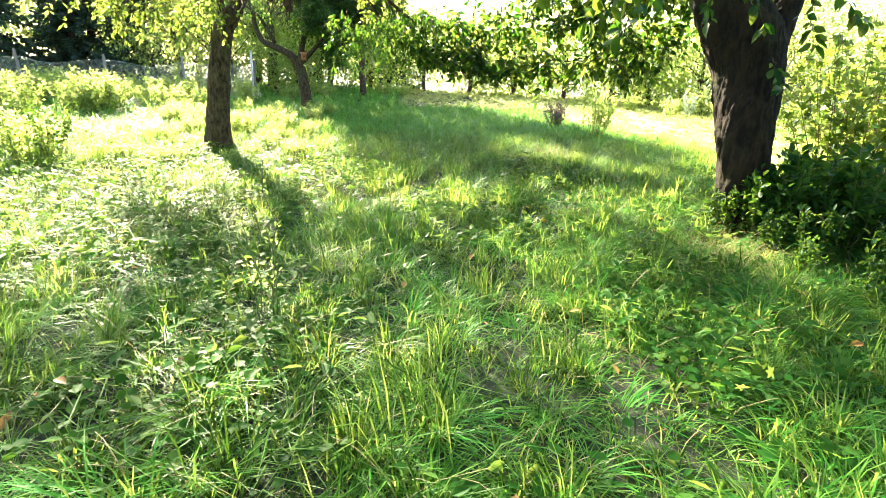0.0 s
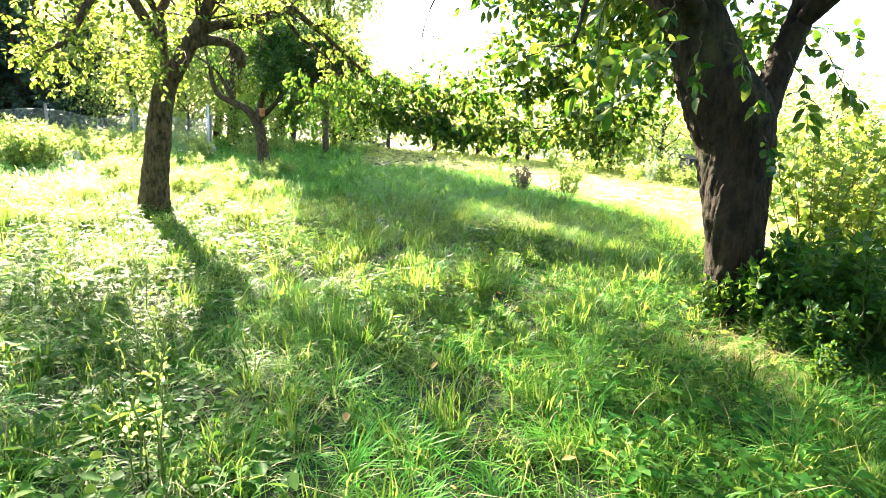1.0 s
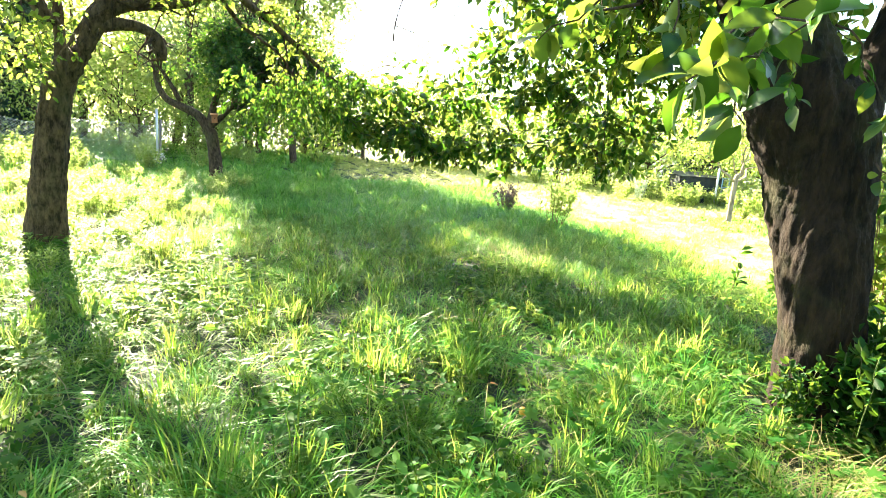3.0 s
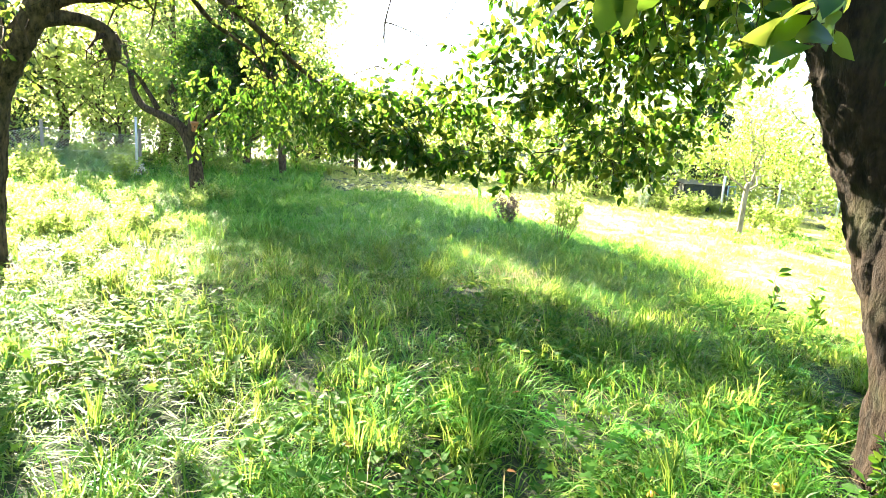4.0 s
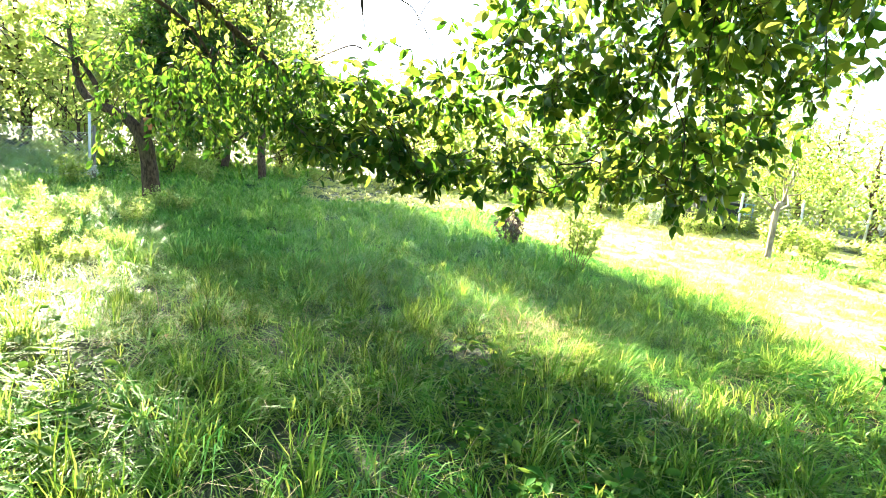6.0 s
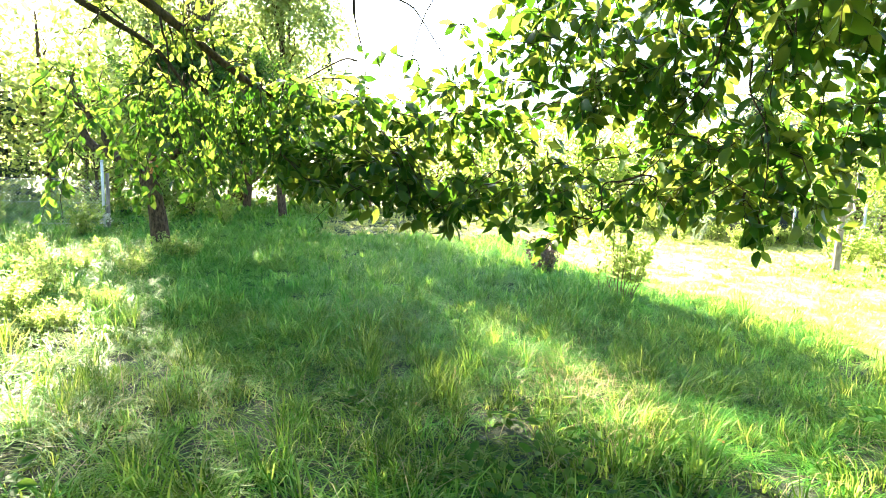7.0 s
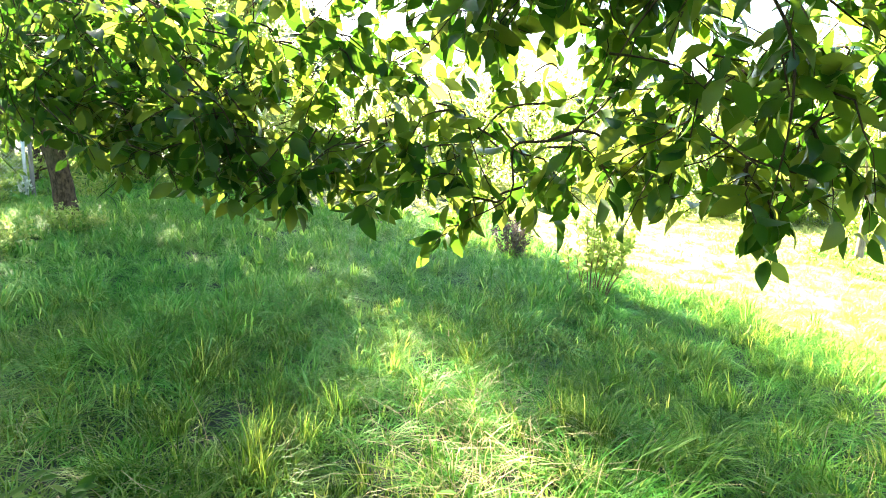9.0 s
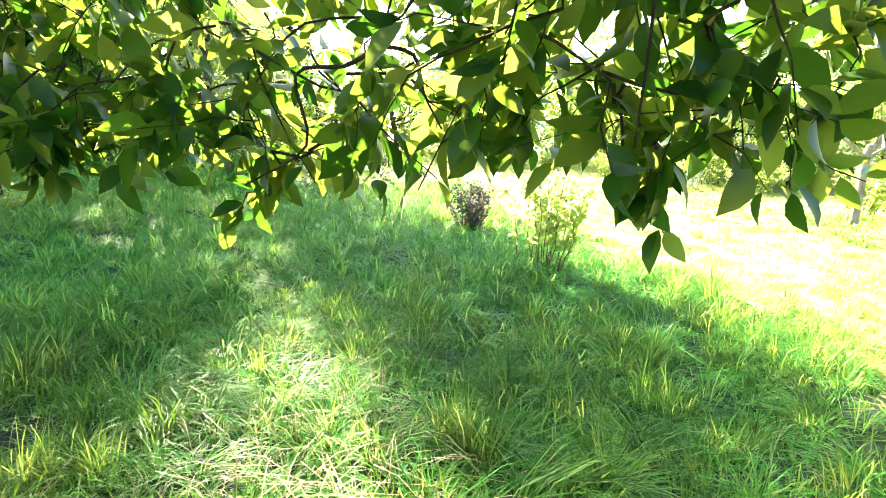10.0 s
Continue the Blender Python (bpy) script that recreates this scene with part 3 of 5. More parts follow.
def crown_cloud(lobes, per_m3, size, g, kind="oval", hang=0.35, shell=0.55):
    """Leaves that fill lobes (x, y, z, rx, ry, rz), denser towards the outside, in small bunches."""
    P, D, S = [], [], []
    for x, y, z, rx, ry, rz in lobes:
        vol = 4.19 * rx * ry * rz
        n = max(4, int(vol * per_m3 / 7))
        d = ball_dirs(n, g)
        rad = g.uniform(shell ** 3, 1.0, n) ** (1 / 3) * g.uniform(0.82, 1.12, n)
        c = np.array([x, y, z]) + d * rad[:, None] * np.array([rx, ry, rz])
        i = np.repeat(np.arange(n), 7)
        m = len(i)
        P.append(c[i] + g.normal(0, 1, (m, 3)) * size * 1.1)
        D.append(unit(0.7 * d[i] + 0.8 * ball_dirs(m, g) + np.array([0, 0, -hang])))
        S.append(size * g.uniform(0.6, 1.3, m))
    return leaves(kind, np.concatenate(P), np.concatenate(D), np.concatenate(S), g, 0.5)


def bunch_lobes(lobes, count, lo, hi, g):
    """Small separate bunches scattered inside lobes, with daylight between them."""
    out = []
    for x, y, z, rx, ry, rz in lobes:
        for _ in range(count):
            d = ball_dirs(1, g)[0] * g.random() ** (1 / 3)
            w = g.uniform(lo, hi)
            out.append((x + d[0] * rx, y + d[1] * ry, z + d[2] * rz, w, w * g.uniform(0.8, 1.2), w * g.uniform(0.55, 0.8)))
    return out


def cherry_tree():
    g = np.random.default_rng(21)
    tree = thing("cherry_tree", (0, 0, 0), "old cherry tree with dark forked trunk and drooping leafy boughs", "tree")
    trunk = smooth_line([(3.42, 5.2, -0.3, 0.33), (3.4, 5.2, 0.0, 0.265), (3.32, 5.19, 0.45, 0.236), (3.315, 5.27, 0.8, 0.257),
                         (3.35, 5.4, 1.1, 0.295), (3.35, 5.48, 1.4, 0.325), (3.27, 5.53, 1.68, 0.35), (3.13, 5.58, 1.92, 0.315), (3.03, 5.62, 2.15, 0.285), (2.92, 5.7, 2.45, 0.26),
                         (2.65, 5.95, 3.0, 0.22), (2.3, 6.8, 3.7, 0.16), (1.95, 7.8, 4.1, 0.11), (1.8, 8.8, 4.0, 0.07), (1.7, 9.6, 3.5, 0.04)], 6)
    right = smooth_line([(3.45, 5.5, 1.25, 0.17), (3.56, 5.58, 1.6, 0.19), (3.68, 5.62, 1.85, 0.15), (3.76, 5.64, 2.1, 0.125), (3.86, 5.66, 2.4, 0.12), (4.0, 5.7, 2.9, 0.115),
                         (4.1, 5.95, 3.6, 0.11), (4.2, 6.6, 4.3, 0.09), (4.25, 7.6, 4.6, 0.07), (4.1, 8.6, 4.2, 0.04)], 6)
    mid = smooth_line([(2.88, 5.72, 2.5, 0.16), (2.95, 6.2, 3.0, 0.12), (3.1, 7.0, 3.3, 0.09), (3.2, 7.9, 3.2, 0.06), (3.2, 8.6, 2.7, 0.035)], 6)
    near = smooth_line([(2.95, 5.65, 2.4, 0.12), (2.3, 5.1, 2.75, 0.08), (1.8, 4.7, 2.75, 0.05), (1.45, 4.4, 2.4, 0.025), (1.3, 4.25, 2.0, 0.01)], 5)
    back = smooth_line([(3.88, 5.66, 2.5, 0.09), (4.2, 4.9, 3.2, 0.09), (4.8, 4.2, 3.8, 0.06), (5.3, 3.6, 4.1, 0.03)], 5)
    arch = smooth_line([(2.0, 7.6, 4.05, 0.07), (1.4, 8.6, 3.9, 0.04), (0.95, 9.4, 3.3, 0.014), (0.78, 9.75, 2.75, 0.008), (0.86, 9.8, 2.3, 0.003)], 5)
    top = smooth_line([(2.7, 5.9, 2.9, 0.15), (2.2, 5.6, 3.9, 0.11), (2.1, 5.4, 4.9, 0.07), (2.2, 5.3, 5.8, 0.03)], 5)
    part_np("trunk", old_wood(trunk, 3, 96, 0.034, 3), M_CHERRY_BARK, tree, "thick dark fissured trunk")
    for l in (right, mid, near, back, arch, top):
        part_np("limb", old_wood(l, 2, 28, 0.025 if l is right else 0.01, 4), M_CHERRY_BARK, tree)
    # curtain of shoots that hang across the meadow
    twigs, P, D, S = [], [], [], []
    ux = np.array([-0.5, 0.0, 0.5, 0.8, 1.1, 1.5, 1.9, 2.2, 2.6, 3.1, 3.3, 3.6, 3.85, 4.3, 4.8])
    zb = np.array([1.72, 1.56, 1.2, 1.05, 1.14, 1.04, 1.1, 1.1, 1.1, 1.15, 1.25, 1.08, 1.25, 1.6, 2.2])
    zt = np.array([2.25, 2.2, 2.1, 2.0, 2.15, 2.45, 2.7, 2.85, 3.05, 3.1, 3.15, 3.2, 3.2, 3.2, 3.2])
    for k in range(250):
        x = -0.3 + 4.9 * (0.618034 * k % 1.0)
        x = x if x > 0.3 or g.random() < 0.5 else g.uniform(0.8, 4.4)
        y = 10.45 - 0.42 * x + g.normal(0, 0.18 if x < 2.4 else 0.3)
        lo, hi = np.interp(x, ux, zb), np.interp(x, ux, zt)
        if g.random() < 0.26:
            bot_z = lo + abs(g.normal(0, 0.07))
            top_z = bot_z + g.uniform(0.2, 0.6)
        else:
            top_z = g.uniform(lo + 0.25 * (hi - lo), hi + 0.15)
            bot_z = max(lo, top_z - g.uniform(0.0, 0.45))
        if 2.2 < x < 2.9 and bot_z < 1.8 and g.random() < 0.35:
            continue
        dx, dy = g.normal(0, 0.42), g.normal(0, 0.16)
        line = smooth_line(droop_line((x - 0.5 * dx, max(y - 0.5 * dy, 8.75), top_z), (x + 0.5 * dx, max(y + 0.5 * dy, 8.75), bot_z), 0.05, g, 5, 0.005, 0.0018, 0.03), 2)
        twigs.append((line, 4, 0))
        p, d, s = spray(line, g, 0.05, 0.136, 0.3, 0.0)
        P.append(p), D.append(d), S.append(s)
        for _ in range(2):
            a, _, _ = along(line, np.array([g.uniform(0.1, 0.9)]))
            e = a[0] + np.array([g.normal(0, 0.2), g.normal(0, 0.12), g.uniform(-0.18, 0.06)])
            e[2] = max(e[2], lo)
            sub = droop_line(a[0], e, 0.02, g, 4, 0.003, 0.0012, 0.01)
            twigs.append((sub, 3, 0))
            p, d, s = spray(sub, g, 0.05, 0.132, 0.3)
            P.append(p), D.append(d), S.append(s)
    # thicker boughs of leaves in the middle of the curtain
    for k in range(44):
        x = g.uniform(2.25, 3.2) if k < 40 else g.uniform(2.95, 3.5)
        z = g.uniform(2.05, 3.0) if k < 40 else g.uniform(1.6, 2.2)
        y = 10.35 - 0.42 * x + g.normal(0, 0.25)
        line = droop_line((x, max(y, 8.8), z), (x + g.normal(0, 0.25), max(y + g.normal(0, 0.2), 8.8), max(1.75 if k < 40 else 1.3, z - g.uniform(0.2, 0.5))), 0.05, g, 5, 0.005, 0.0018, 0.03)
        twigs.append((line, 4, 0))
        p, d, s = spray(line, g, 0.045, 0.136, 0.35, 0.0)
        P.append(p), D.append(d), S.append(s)
    # full sprays at the curtain's end
    for k in range(24):
        x = g.uniform(3.0, 3.8)
        y, lo = 10.3 - 0.42 * x + g.normal(0, 0.2), np.interp(x, ux, zb)
        z = g.uniform(lo + 0.3, 2.3)
        line = droop_line((x, max(y, 8.5), z), (x + g.normal(0, 0.22), max(y + g.normal(0, 0.15), 8.5), max(lo, z - g.uniform(0.2, 0.5))), 0.05, g, 5, 0.005, 0.0018, 0.03)
        twigs.append((line, 4, 0))
        p, d, s = spray(line, g, 0.045, 0.136, 0.35, 0.0)
        P.append(p), D.append(d), S.append(s)
    # limbs carry the shoots
    for a, b in (((1.75, 9.5, 3.5), (1.2, 9.9, 2.3)), ((1.75, 9.5, 3.5), (2.2, 9.6, 2.4)), ((3.2, 8.6, 2.7), (3.5, 9.0, 1.9)), ((3.2, 8.6, 2.7), (2.72, 9.05, 1.5)),
                 ((4.1, 8.6, 4.2), (4.2, 8.8, 2.5)), ((2.72, 9.05, 1.5), (2.9, 9.05, 1.28)), ((2.72, 9.05, 1.5), (2.3, 9.2, 1.1)), ((0.8, 9.8, 2.3), (0.0, 10.4, 2.0)),
                 ((3.2, 8.7, 2.2), (3.3, 8.65, 1.25)), ((0.77, 9.72, 2.8), (1.43, 9.55, 2.3)), ((3.5, 9.0, 1.9), (3.6, 8.95, 1.2))):
        twigs.append((smooth_line(droop_line(a, b, 0.08, g, 5, 0.008, 0.003, 0.04), 4), 6, 0.0))
    # shoots that hang from the limbs overhead
    for k in range(80):
        x, y = g.uniform(1.7, 4.7), g.uniform(6.3, 9.2)
        z = g.uniform(2.5, 3.5)
        low_z = np.interp(x, [1.7, 2.5, 3.3, 3.6, 3.9, 4.2, 4.7, 5.4], [2.5, 2.25, 2.0, 1.95, 2.2, 2.35, 2.2, 2.05]) + 0.08 * (8 - y)
        line = droop_line((x, y, z), (x + g.normal(0, 0.25), y + g.normal(0, 0.25), max(low_z, z - g.uniform(0.4, 1.0))), 0.05, g, 6, 0.006, 0.002, 0.03)
        twigs.append((line, 4, 0))
        p, d, s = spray(line, g, 0.046, 0.138, 0.3, 0.05)
        P.append(p), D.append(d), S.append(s)
        for _ in range(2):
            q0, _, _ = along(line, np.array([g.uniform(0.1, 0.85)]))
            e = q0[0] + np.array([g.normal(0, 0.22), g.normal(0, 0.2), -g.uniform(-0.1, 0.12)])
            p, d, s = spray(droop_line(q0[0], e, 0.02, g, 4, 0.003, 0.0012, 0.01), g, 0.048, 0.135, 0.3)
            P.append(p), D.append(d), S.append(s)
    # unseen bough over the meadow, added to shade the ground near the trunk
    shade_bough = smooth_line([(1.95, 7.8, 4.1, 0.06), (1.5, 7.4, 3.95, 0.045), (1.0, 7.1, 3.6, 0.03), (0.4, 6.8, 3.3, 0.012)], 5)
    part_np("limb", old_wood(shade_bough, 2, 16, 0.008, 4), M_CHERRY_BARK, tree)
    for k in range(150):
        x, y, z = g.uniform(-0.6, 1.5), g.uniform(6.4, 8.3), g.uniform(3.5, 4.1)
        line = droop_line((x, y, z), (x + g.normal(0, 0.2), y + g.normal(0, 0.2), z - g.uniform(0.1, 0.4)), 0.03, g, 5, 0.005, 0.002, 0.02)
        twigs.append((line, 3, 0))
        p, d, s = spray(line, g, 0.04, 0.12, 0.3, 0.0)
        P.append(p), D.append(d), S.append(s)
    # unseen boughs high over the meadow, separate leaf bunches added to cast shade
    high = [(0.1, 9.0, 3.75, 0.75, 0.6, 0.25), (-0.9, 8.1, 3.85, 0.7, 0.5, 0.25), (-0.65, 10.0, 3.85, 0.5, 0.5, 0.2)]
    for x, y, z, *_ in high:
        bough = smooth_line([(1.9, 8.0, 4.1, 0.05), (0.5 * (1.9 + x), 0.5 * (8.0 + y), 4.15, 0.035), (x, y, z, 0.012)], 5)
        part_np("limb", old_wood(bough, 2, 12, 0.006, 4), M_CHERRY_BARK, tree)
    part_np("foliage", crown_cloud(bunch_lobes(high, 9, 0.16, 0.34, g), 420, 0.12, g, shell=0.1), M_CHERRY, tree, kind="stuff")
    # sprays nearer the trunk
    for a, b in (((2.3, 4.7, 2.15), (1.78, 4.25, 1.82)), ((1.85, 4.3, 1.98), (1.08, 3.54, 1.66)), ((1.7, 4.1, 1.9), (1.36, 3.68, 1.58)), ((1.5, 3.9, 1.86), (1.3, 3.5, 1.78)), ((1.6, 4.5, 2.4), (1.4, 4.2, 1.75)), ((1.3, 4.25, 2.0), (0.95, 4.3, 1.85)), ((1.8, 4.7, 2.7), (0.7, 4.6, 2.3)),
                 ((2.7, 5.2, 2.3), (2.6, 4.9, 1.75)), ((2.8, 5.0, 2.2), (3.0, 4.75, 1.7)), ((3.5, 5.2, 2.2), (3.55, 4.9, 1.6)), ((3.6, 5.2, 2.3), (4.0, 4.9, 1.8)),
                 ((2.5, 5.2, 2.6), (2.2, 5.0, 2.0)), ((3.3, 5.05, 1.5), (3.35, 4.9, 1.2)),
                 ((2.6, 9.35, 1.25), (2.12, 9.5, 0.86)), ((2.5, 9.3, 1.2), (2.2, 9.45, 0.95)), ((3.35, 8.85, 1.4), (3.52, 8.88, 1.0)), ((3.3, 8.8, 1.4), (3.42, 8.9, 1.08))):
        line = droop_line(a, b, 0.06, g, 7, 0.007, 0.002, 0.025)
        twigs.append((line, 5, 0))
        p, d, s = spray(line, g, 0.035, 0.125, 0.35, 0.25)
        P.append(p), D.append(d), S.append(s)
    # the rest of the crown
    for base, cnt, ln in ((trunk, 26, 1.3), (right, 24, 1.3), (mid, 26, 1.0), (back, 16, 1.1), (arch, 10, 0.7), (top, 18, 1.4)):
        lines = grow(base[len(base) // 2:], g, cnt, ln, 2, {}, 0.12, 0.9, 0.35, 0.0)
        for depth, ls in lines.items():
            for l in ls:
                if l[-1, 2] < 2.55 and l[-1, 1] < 8.4:
                    continue
                if l[:, 1].max() > 9.0 and l[:, 0].min() < 1.6 and l[:, 2].max() > 2.2:
                    continue
                twigs.append((l, 4 if depth > 1 else 3, 0))
                p, d, s = spray(l, g, 0.06, 0.125, 0.35)
                P.append(p), D.append(d), S.append(s)
    # unseen wide crown overhead, added to block sky light from the near meadow
    over = [(2.0, 3.5, 5.2, 1.6, 1.4, 0.7), (0.0, 2.6, 5.4, 1.6, 1.4, 0.7), (1.2, 0.6, 5.6, 1.8, 1.4, 0.7), (-1.6, 1.0, 5.4, 1.5, 1.3, 0.7), (-1.2, 3.6, 5.3, 1.4, 1.2, 0.6), (3.6, 2.0, 5.4, 1.4, 1.3, 0.7)]
    for x, y, z, *_ in over:
        part_np("limb", wood([(droop_line((2.15, 5.5, 4.4), (x, y, z), 0.25, g, 7, 0.07, 0.015, 0.08), 8, 0.06)]), M_CHERRY_BARK, tree)
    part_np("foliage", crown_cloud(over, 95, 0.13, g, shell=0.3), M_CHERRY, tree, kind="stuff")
    P, D, S = np.concatenate(P), np.concatenate(D), np.concatenate(S)
    part_np("branchwork", wood(twigs), M_TWIG, tree, kind="stuff")
    ok = ~((P[:, 0] > 0.2) & (P[:, 0] < 3.2) & (P[:, 1] < 8.45) & (P[:, 2] < 1.62)) | (P[:, 1] < 5.3)
    P, D, S = P[ok], D[ok], S[ok]
    # the lowest leaves of the hanging shoots are single leaves
    low = np.where((P[:, 1] > 8.4) & (P[:, 1] < 9.9), P[:, 2], 9.0)
    first = np.argsort(low)[:300]
    rest = np.ones(len(P), bool)
    rest[first] = False
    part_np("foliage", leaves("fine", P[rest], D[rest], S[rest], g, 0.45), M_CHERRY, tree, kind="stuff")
    me = mesh_np("leaf", *leaf_shape("fine"))
    me.materials.append(M_CHERRY)
    R = leaf_frames(D[first], g, 0.45)
    for i, k in enumerate(first):
        ob = new("leaf", me)
        ob.parent = tree
        ob.matrix_basis = Matrix.Translation(P[k]) @ Matrix([[*map(float, R[i][a])] for a in range(3)]).to_4x4() @ Matrix.Scale(float(S[k]), 4)
    return tree


cherry_tree()


def apple_tree_near():
    """The leaning apple tree with the long bent limb."""
    g = np.random.default_rng(31)
    tree = thing("apple_tree", (0, 0, 0), "leaning apple tree with grey-brown trunk and bent long limb", "tree")
    trunk = smooth_line([(-2.97, 8.72, -0.1, 0.24), (-2.96, 8.72, 0.1, 0.195), (-2.9, 8.74, 0.7, 0.165), (-2.82, 8.76, 1.3, 0.15), (-2.72, 8.76, 1.75, 0.138),
                         (-2.52, 8.72, 2.05, 0.112), (-2.32, 8.7, 2.4, 0.098), (-2.18, 8.7, 2.65, 0.08), (-2.05, 8.7, 3.0, 0.07), (-2.0, 8.6, 3.6, 0.04)], 6)
    limb = smooth_line([(-2.34, 8.7, 2.36, 0.075), (-2.15, 8.75, 2.52, 0.068), (-1.96, 8.9, 2.62, 0.064), (-1.68, 9.1, 2.7, 0.066), (-1.35, 9.4, 2.88, 0.058), (-1.15, 9.55, 2.97, 0.058),
                        (-1.0, 9.7, 2.87, 0.044), (-0.64, 9.92, 2.62, 0.036), (-0.17, 10.26, 2.25, 0.026), (0.1, 10.45, 2.08, 0.012)], 6)
    under = smooth_line([(-1.25, 9.42, 2.84, 0.03), (-1.08, 9.6, 2.62, 0.025), (-0.9, 9.75, 2.5, 0.022), (-0.65, 9.95, 2.33, 0.016), (-0.45, 10.1, 2.0, 0.008)], 5)
    low = smooth_line([(-2.36, 8.7, 2.3, 0.07), (-2.15, 8.75, 2.37, 0.065), (-1.94, 8.8, 2.37, 0.055), (-1.8, 8.82, 2.29, 0.06), (-1.76, 8.84, 2.16, 0.07), (-1.75, 8.84, 2.06, 0.05)], 5)
    left = smooth_line([(-2.72, 8.8, 1.8, 0.07), (-2.76, 8.9, 2.2, 0.055), (-2.8, 8.95, 2.6, 0.05), (-3.02, 9.0, 2.95, 0.05), (-3.4, 9.0, 3.15, 0.05), (-4.0, 9.1, 3.3, 0.02)], 5)
    fore = smooth_line([(-2.75, 8.78, 2.3, 0.08), (-3.1, 8.5, 2.95, 0.06), (-3.3, 8.2, 2.7, 0.05), (-3.45, 7.9, 2.2, 0.03), (-3.6, 7.5, 1.95, 0.012)], 5)
    far_l = smooth_line([(-3.1, 8.6, 2.9, 0.06), (-3.7, 7.6, 3.2, 0.04), (-4.2, 6.7, 3.0, 0.025), (-4.5, 6.0, 2.5, 0.01)], 5)
    part_np("trunk", old_wood(trunk, 2, 40, 0.03, 5), M_APPLE_BARK, tree)
    for l in (limb, under, low, left, fore, far_l):
        part_np("limb", wood([(l, 10, 0.09)]), M_APPLE_BARK, tree)
    twigs, P, D, S = [], [], [], []
    for base, cnt, ln, s0 in ((trunk[30:], 18, 0.85, 0.25), (left, 22, 0.9, 0.3), (fore, 22, 0.6, 0.2), (far_l, 26, 0.7, 0.1), (limb[6:], 22, 0.42, 0.0), (under, 9, 0.35, 0.2), (low, 10, 0.4, 0.6)):
        lines = grow(base, g, cnt, ln, 2, {}, 0.08, 0.95, 0.35, s0)
        for depth, ls in lines.items():
            for l in ls:
                if l[-1, 2] < 1.62 or (2.1 < l[-1, 2] < 3.6 and l[-1, 0] < -1.9 and g.random() < 0.6) or g.random() < 0.12:
                    continue
                twigs.append((l, 3, 0))
                p, d, s = spray(l, g, 0.058, 0.08, 0.25)
                P.append(p), D.append(d), S.append(s)
    # short shoots round the fork
    for k in range(60):
        x, y, z = g.uniform(-4.3, -1.9), g.uniform(7.6, 9.0), g.uniform(2.0, 2.8)
        line = droop_line((x, y, z), (x + g.normal(0, 0.2), y + g.normal(0, 0.2), z - g.uniform(0.15, 0.5)), 0.04, g, 5, 0.004, 0.0015, 0.02)
        twigs.append((line, 3, 0))
        p, d, s = spray(line, g, 0.03, 0.08, 0.2)
        P.append(p), D.append(d), S.append(s)
    for k in range(24):
        x, y, z = g.uniform(-3.1, -1.95), g.uniform(8.15, 8.6), g.uniform(1.95, 2.75)
        line = droop_line((x, y, z), (x + g.normal(0, 0.2), y + g.normal(0, 0.12), z - g.uniform(0.1, 0.4)), 0.04, g, 5, 0.004, 0.0015, 0.02)
        twigs.append((line, 3, 0))
        p, d, s = spray(line, g, 0.03, 0.08, 0.2)
        P.append(p), D.append(d), S.append(s)
    # drooping end of the long limb
    P2, D2, S2 = [], [], []
    for k in range(105):
        x = g.uniform(-1.15, 0.45)
        y = 10.2 + 0.35 * x + g.normal(0, 0.3)
        z = g.uniform(1.6, 2.3)
        line = droop_line((x, y, z), (x + g.normal(0, 0.2), y + g.normal(0, 0.2), z - g.uniform(0.2, 0.6)), 0.04, g, 5, 0.004, 0.0015, 0.02)
        twigs.append((line, 4, 0))
        p, d, s = spray(line, g, 0.026, 0.08, 0.5)
        P2.append(p), D2.append(d), S2.append(s)
    part_np("foliage", leaves("oval", np.concatenate(P2), np.concatenate(D2), np.concatenate(S2), g, 0.45), M_APPLE_SHADED, tree, kind="stuff")
    # bare hanging twigs under the long limb
    for x, y, z, dx, dz in ((-0.2, 10.24, 2.26, 0.05, 0.55), (-0.35, 10.12, 2.38, -0.03, 0.4), (-0.62, 9.93, 2.6, 0.06, 0.5), (-0.5, 10.05, 2.2, 0.03, 0.45), (-1.5, 9.3, 2.78, -0.12, 0.5), (-1.75, 9.05, 2.66, -0.2, 0.4), (-0.9, 9.76, 2.78, 0.1, 0.45)):
        twigs.append((droop_line((x, y, z), (x + dx, y - 0.05, z - dz), -0.02, g, 6, 0.011, 0.003, 0.025), 6, 0))
    P, D, S = np.concatenate(P), np.concatenate(D), np.concatenate(S)
    ok = ~((P[:, 0] > -2.3) & (P[:, 0] < -0.9) & (P[:, 2] < 2.6))
    P, D, S = P[ok], D[ok], S[ok]
    # upper boughs out of view, separate leaf bunches added to dapple the ground
    bunches = []
    for pts in ([(-2.05, 8.7, 3.0, 0.05), (-1.6, 9.4, 3.8, 0.045), (-0.9, 10.2, 4.4, 0.035), (0.3, 10.9, 4.7, 0.012)], [(-2.78, 8.8, 2.6, 0.06), (-2.5, 9.8, 3.9, 0.045), (-2.1, 11.4, 4.5, 0.03), (-1.6, 12.9, 4.7, 0.012)],
                [(-1.6, 9.4, 3.8, 0.035), (-1.1, 10.6, 4.4, 0.03), (-0.5, 12.2, 4.7, 0.012)], [(-1.2, 9.8, 4.1, 0.03), (-0.2, 9.7, 4.4, 0.02), (0.9, 9.6, 4.6, 0.01)]):
        bough = smooth_line(pts, 5)
        part_np("limb", wood([(bough, 8, 0.06)]), M_APPLE_BARK, tree)
        q, _, _ = along(bough, g.uniform(0.35, 1.0, 6))
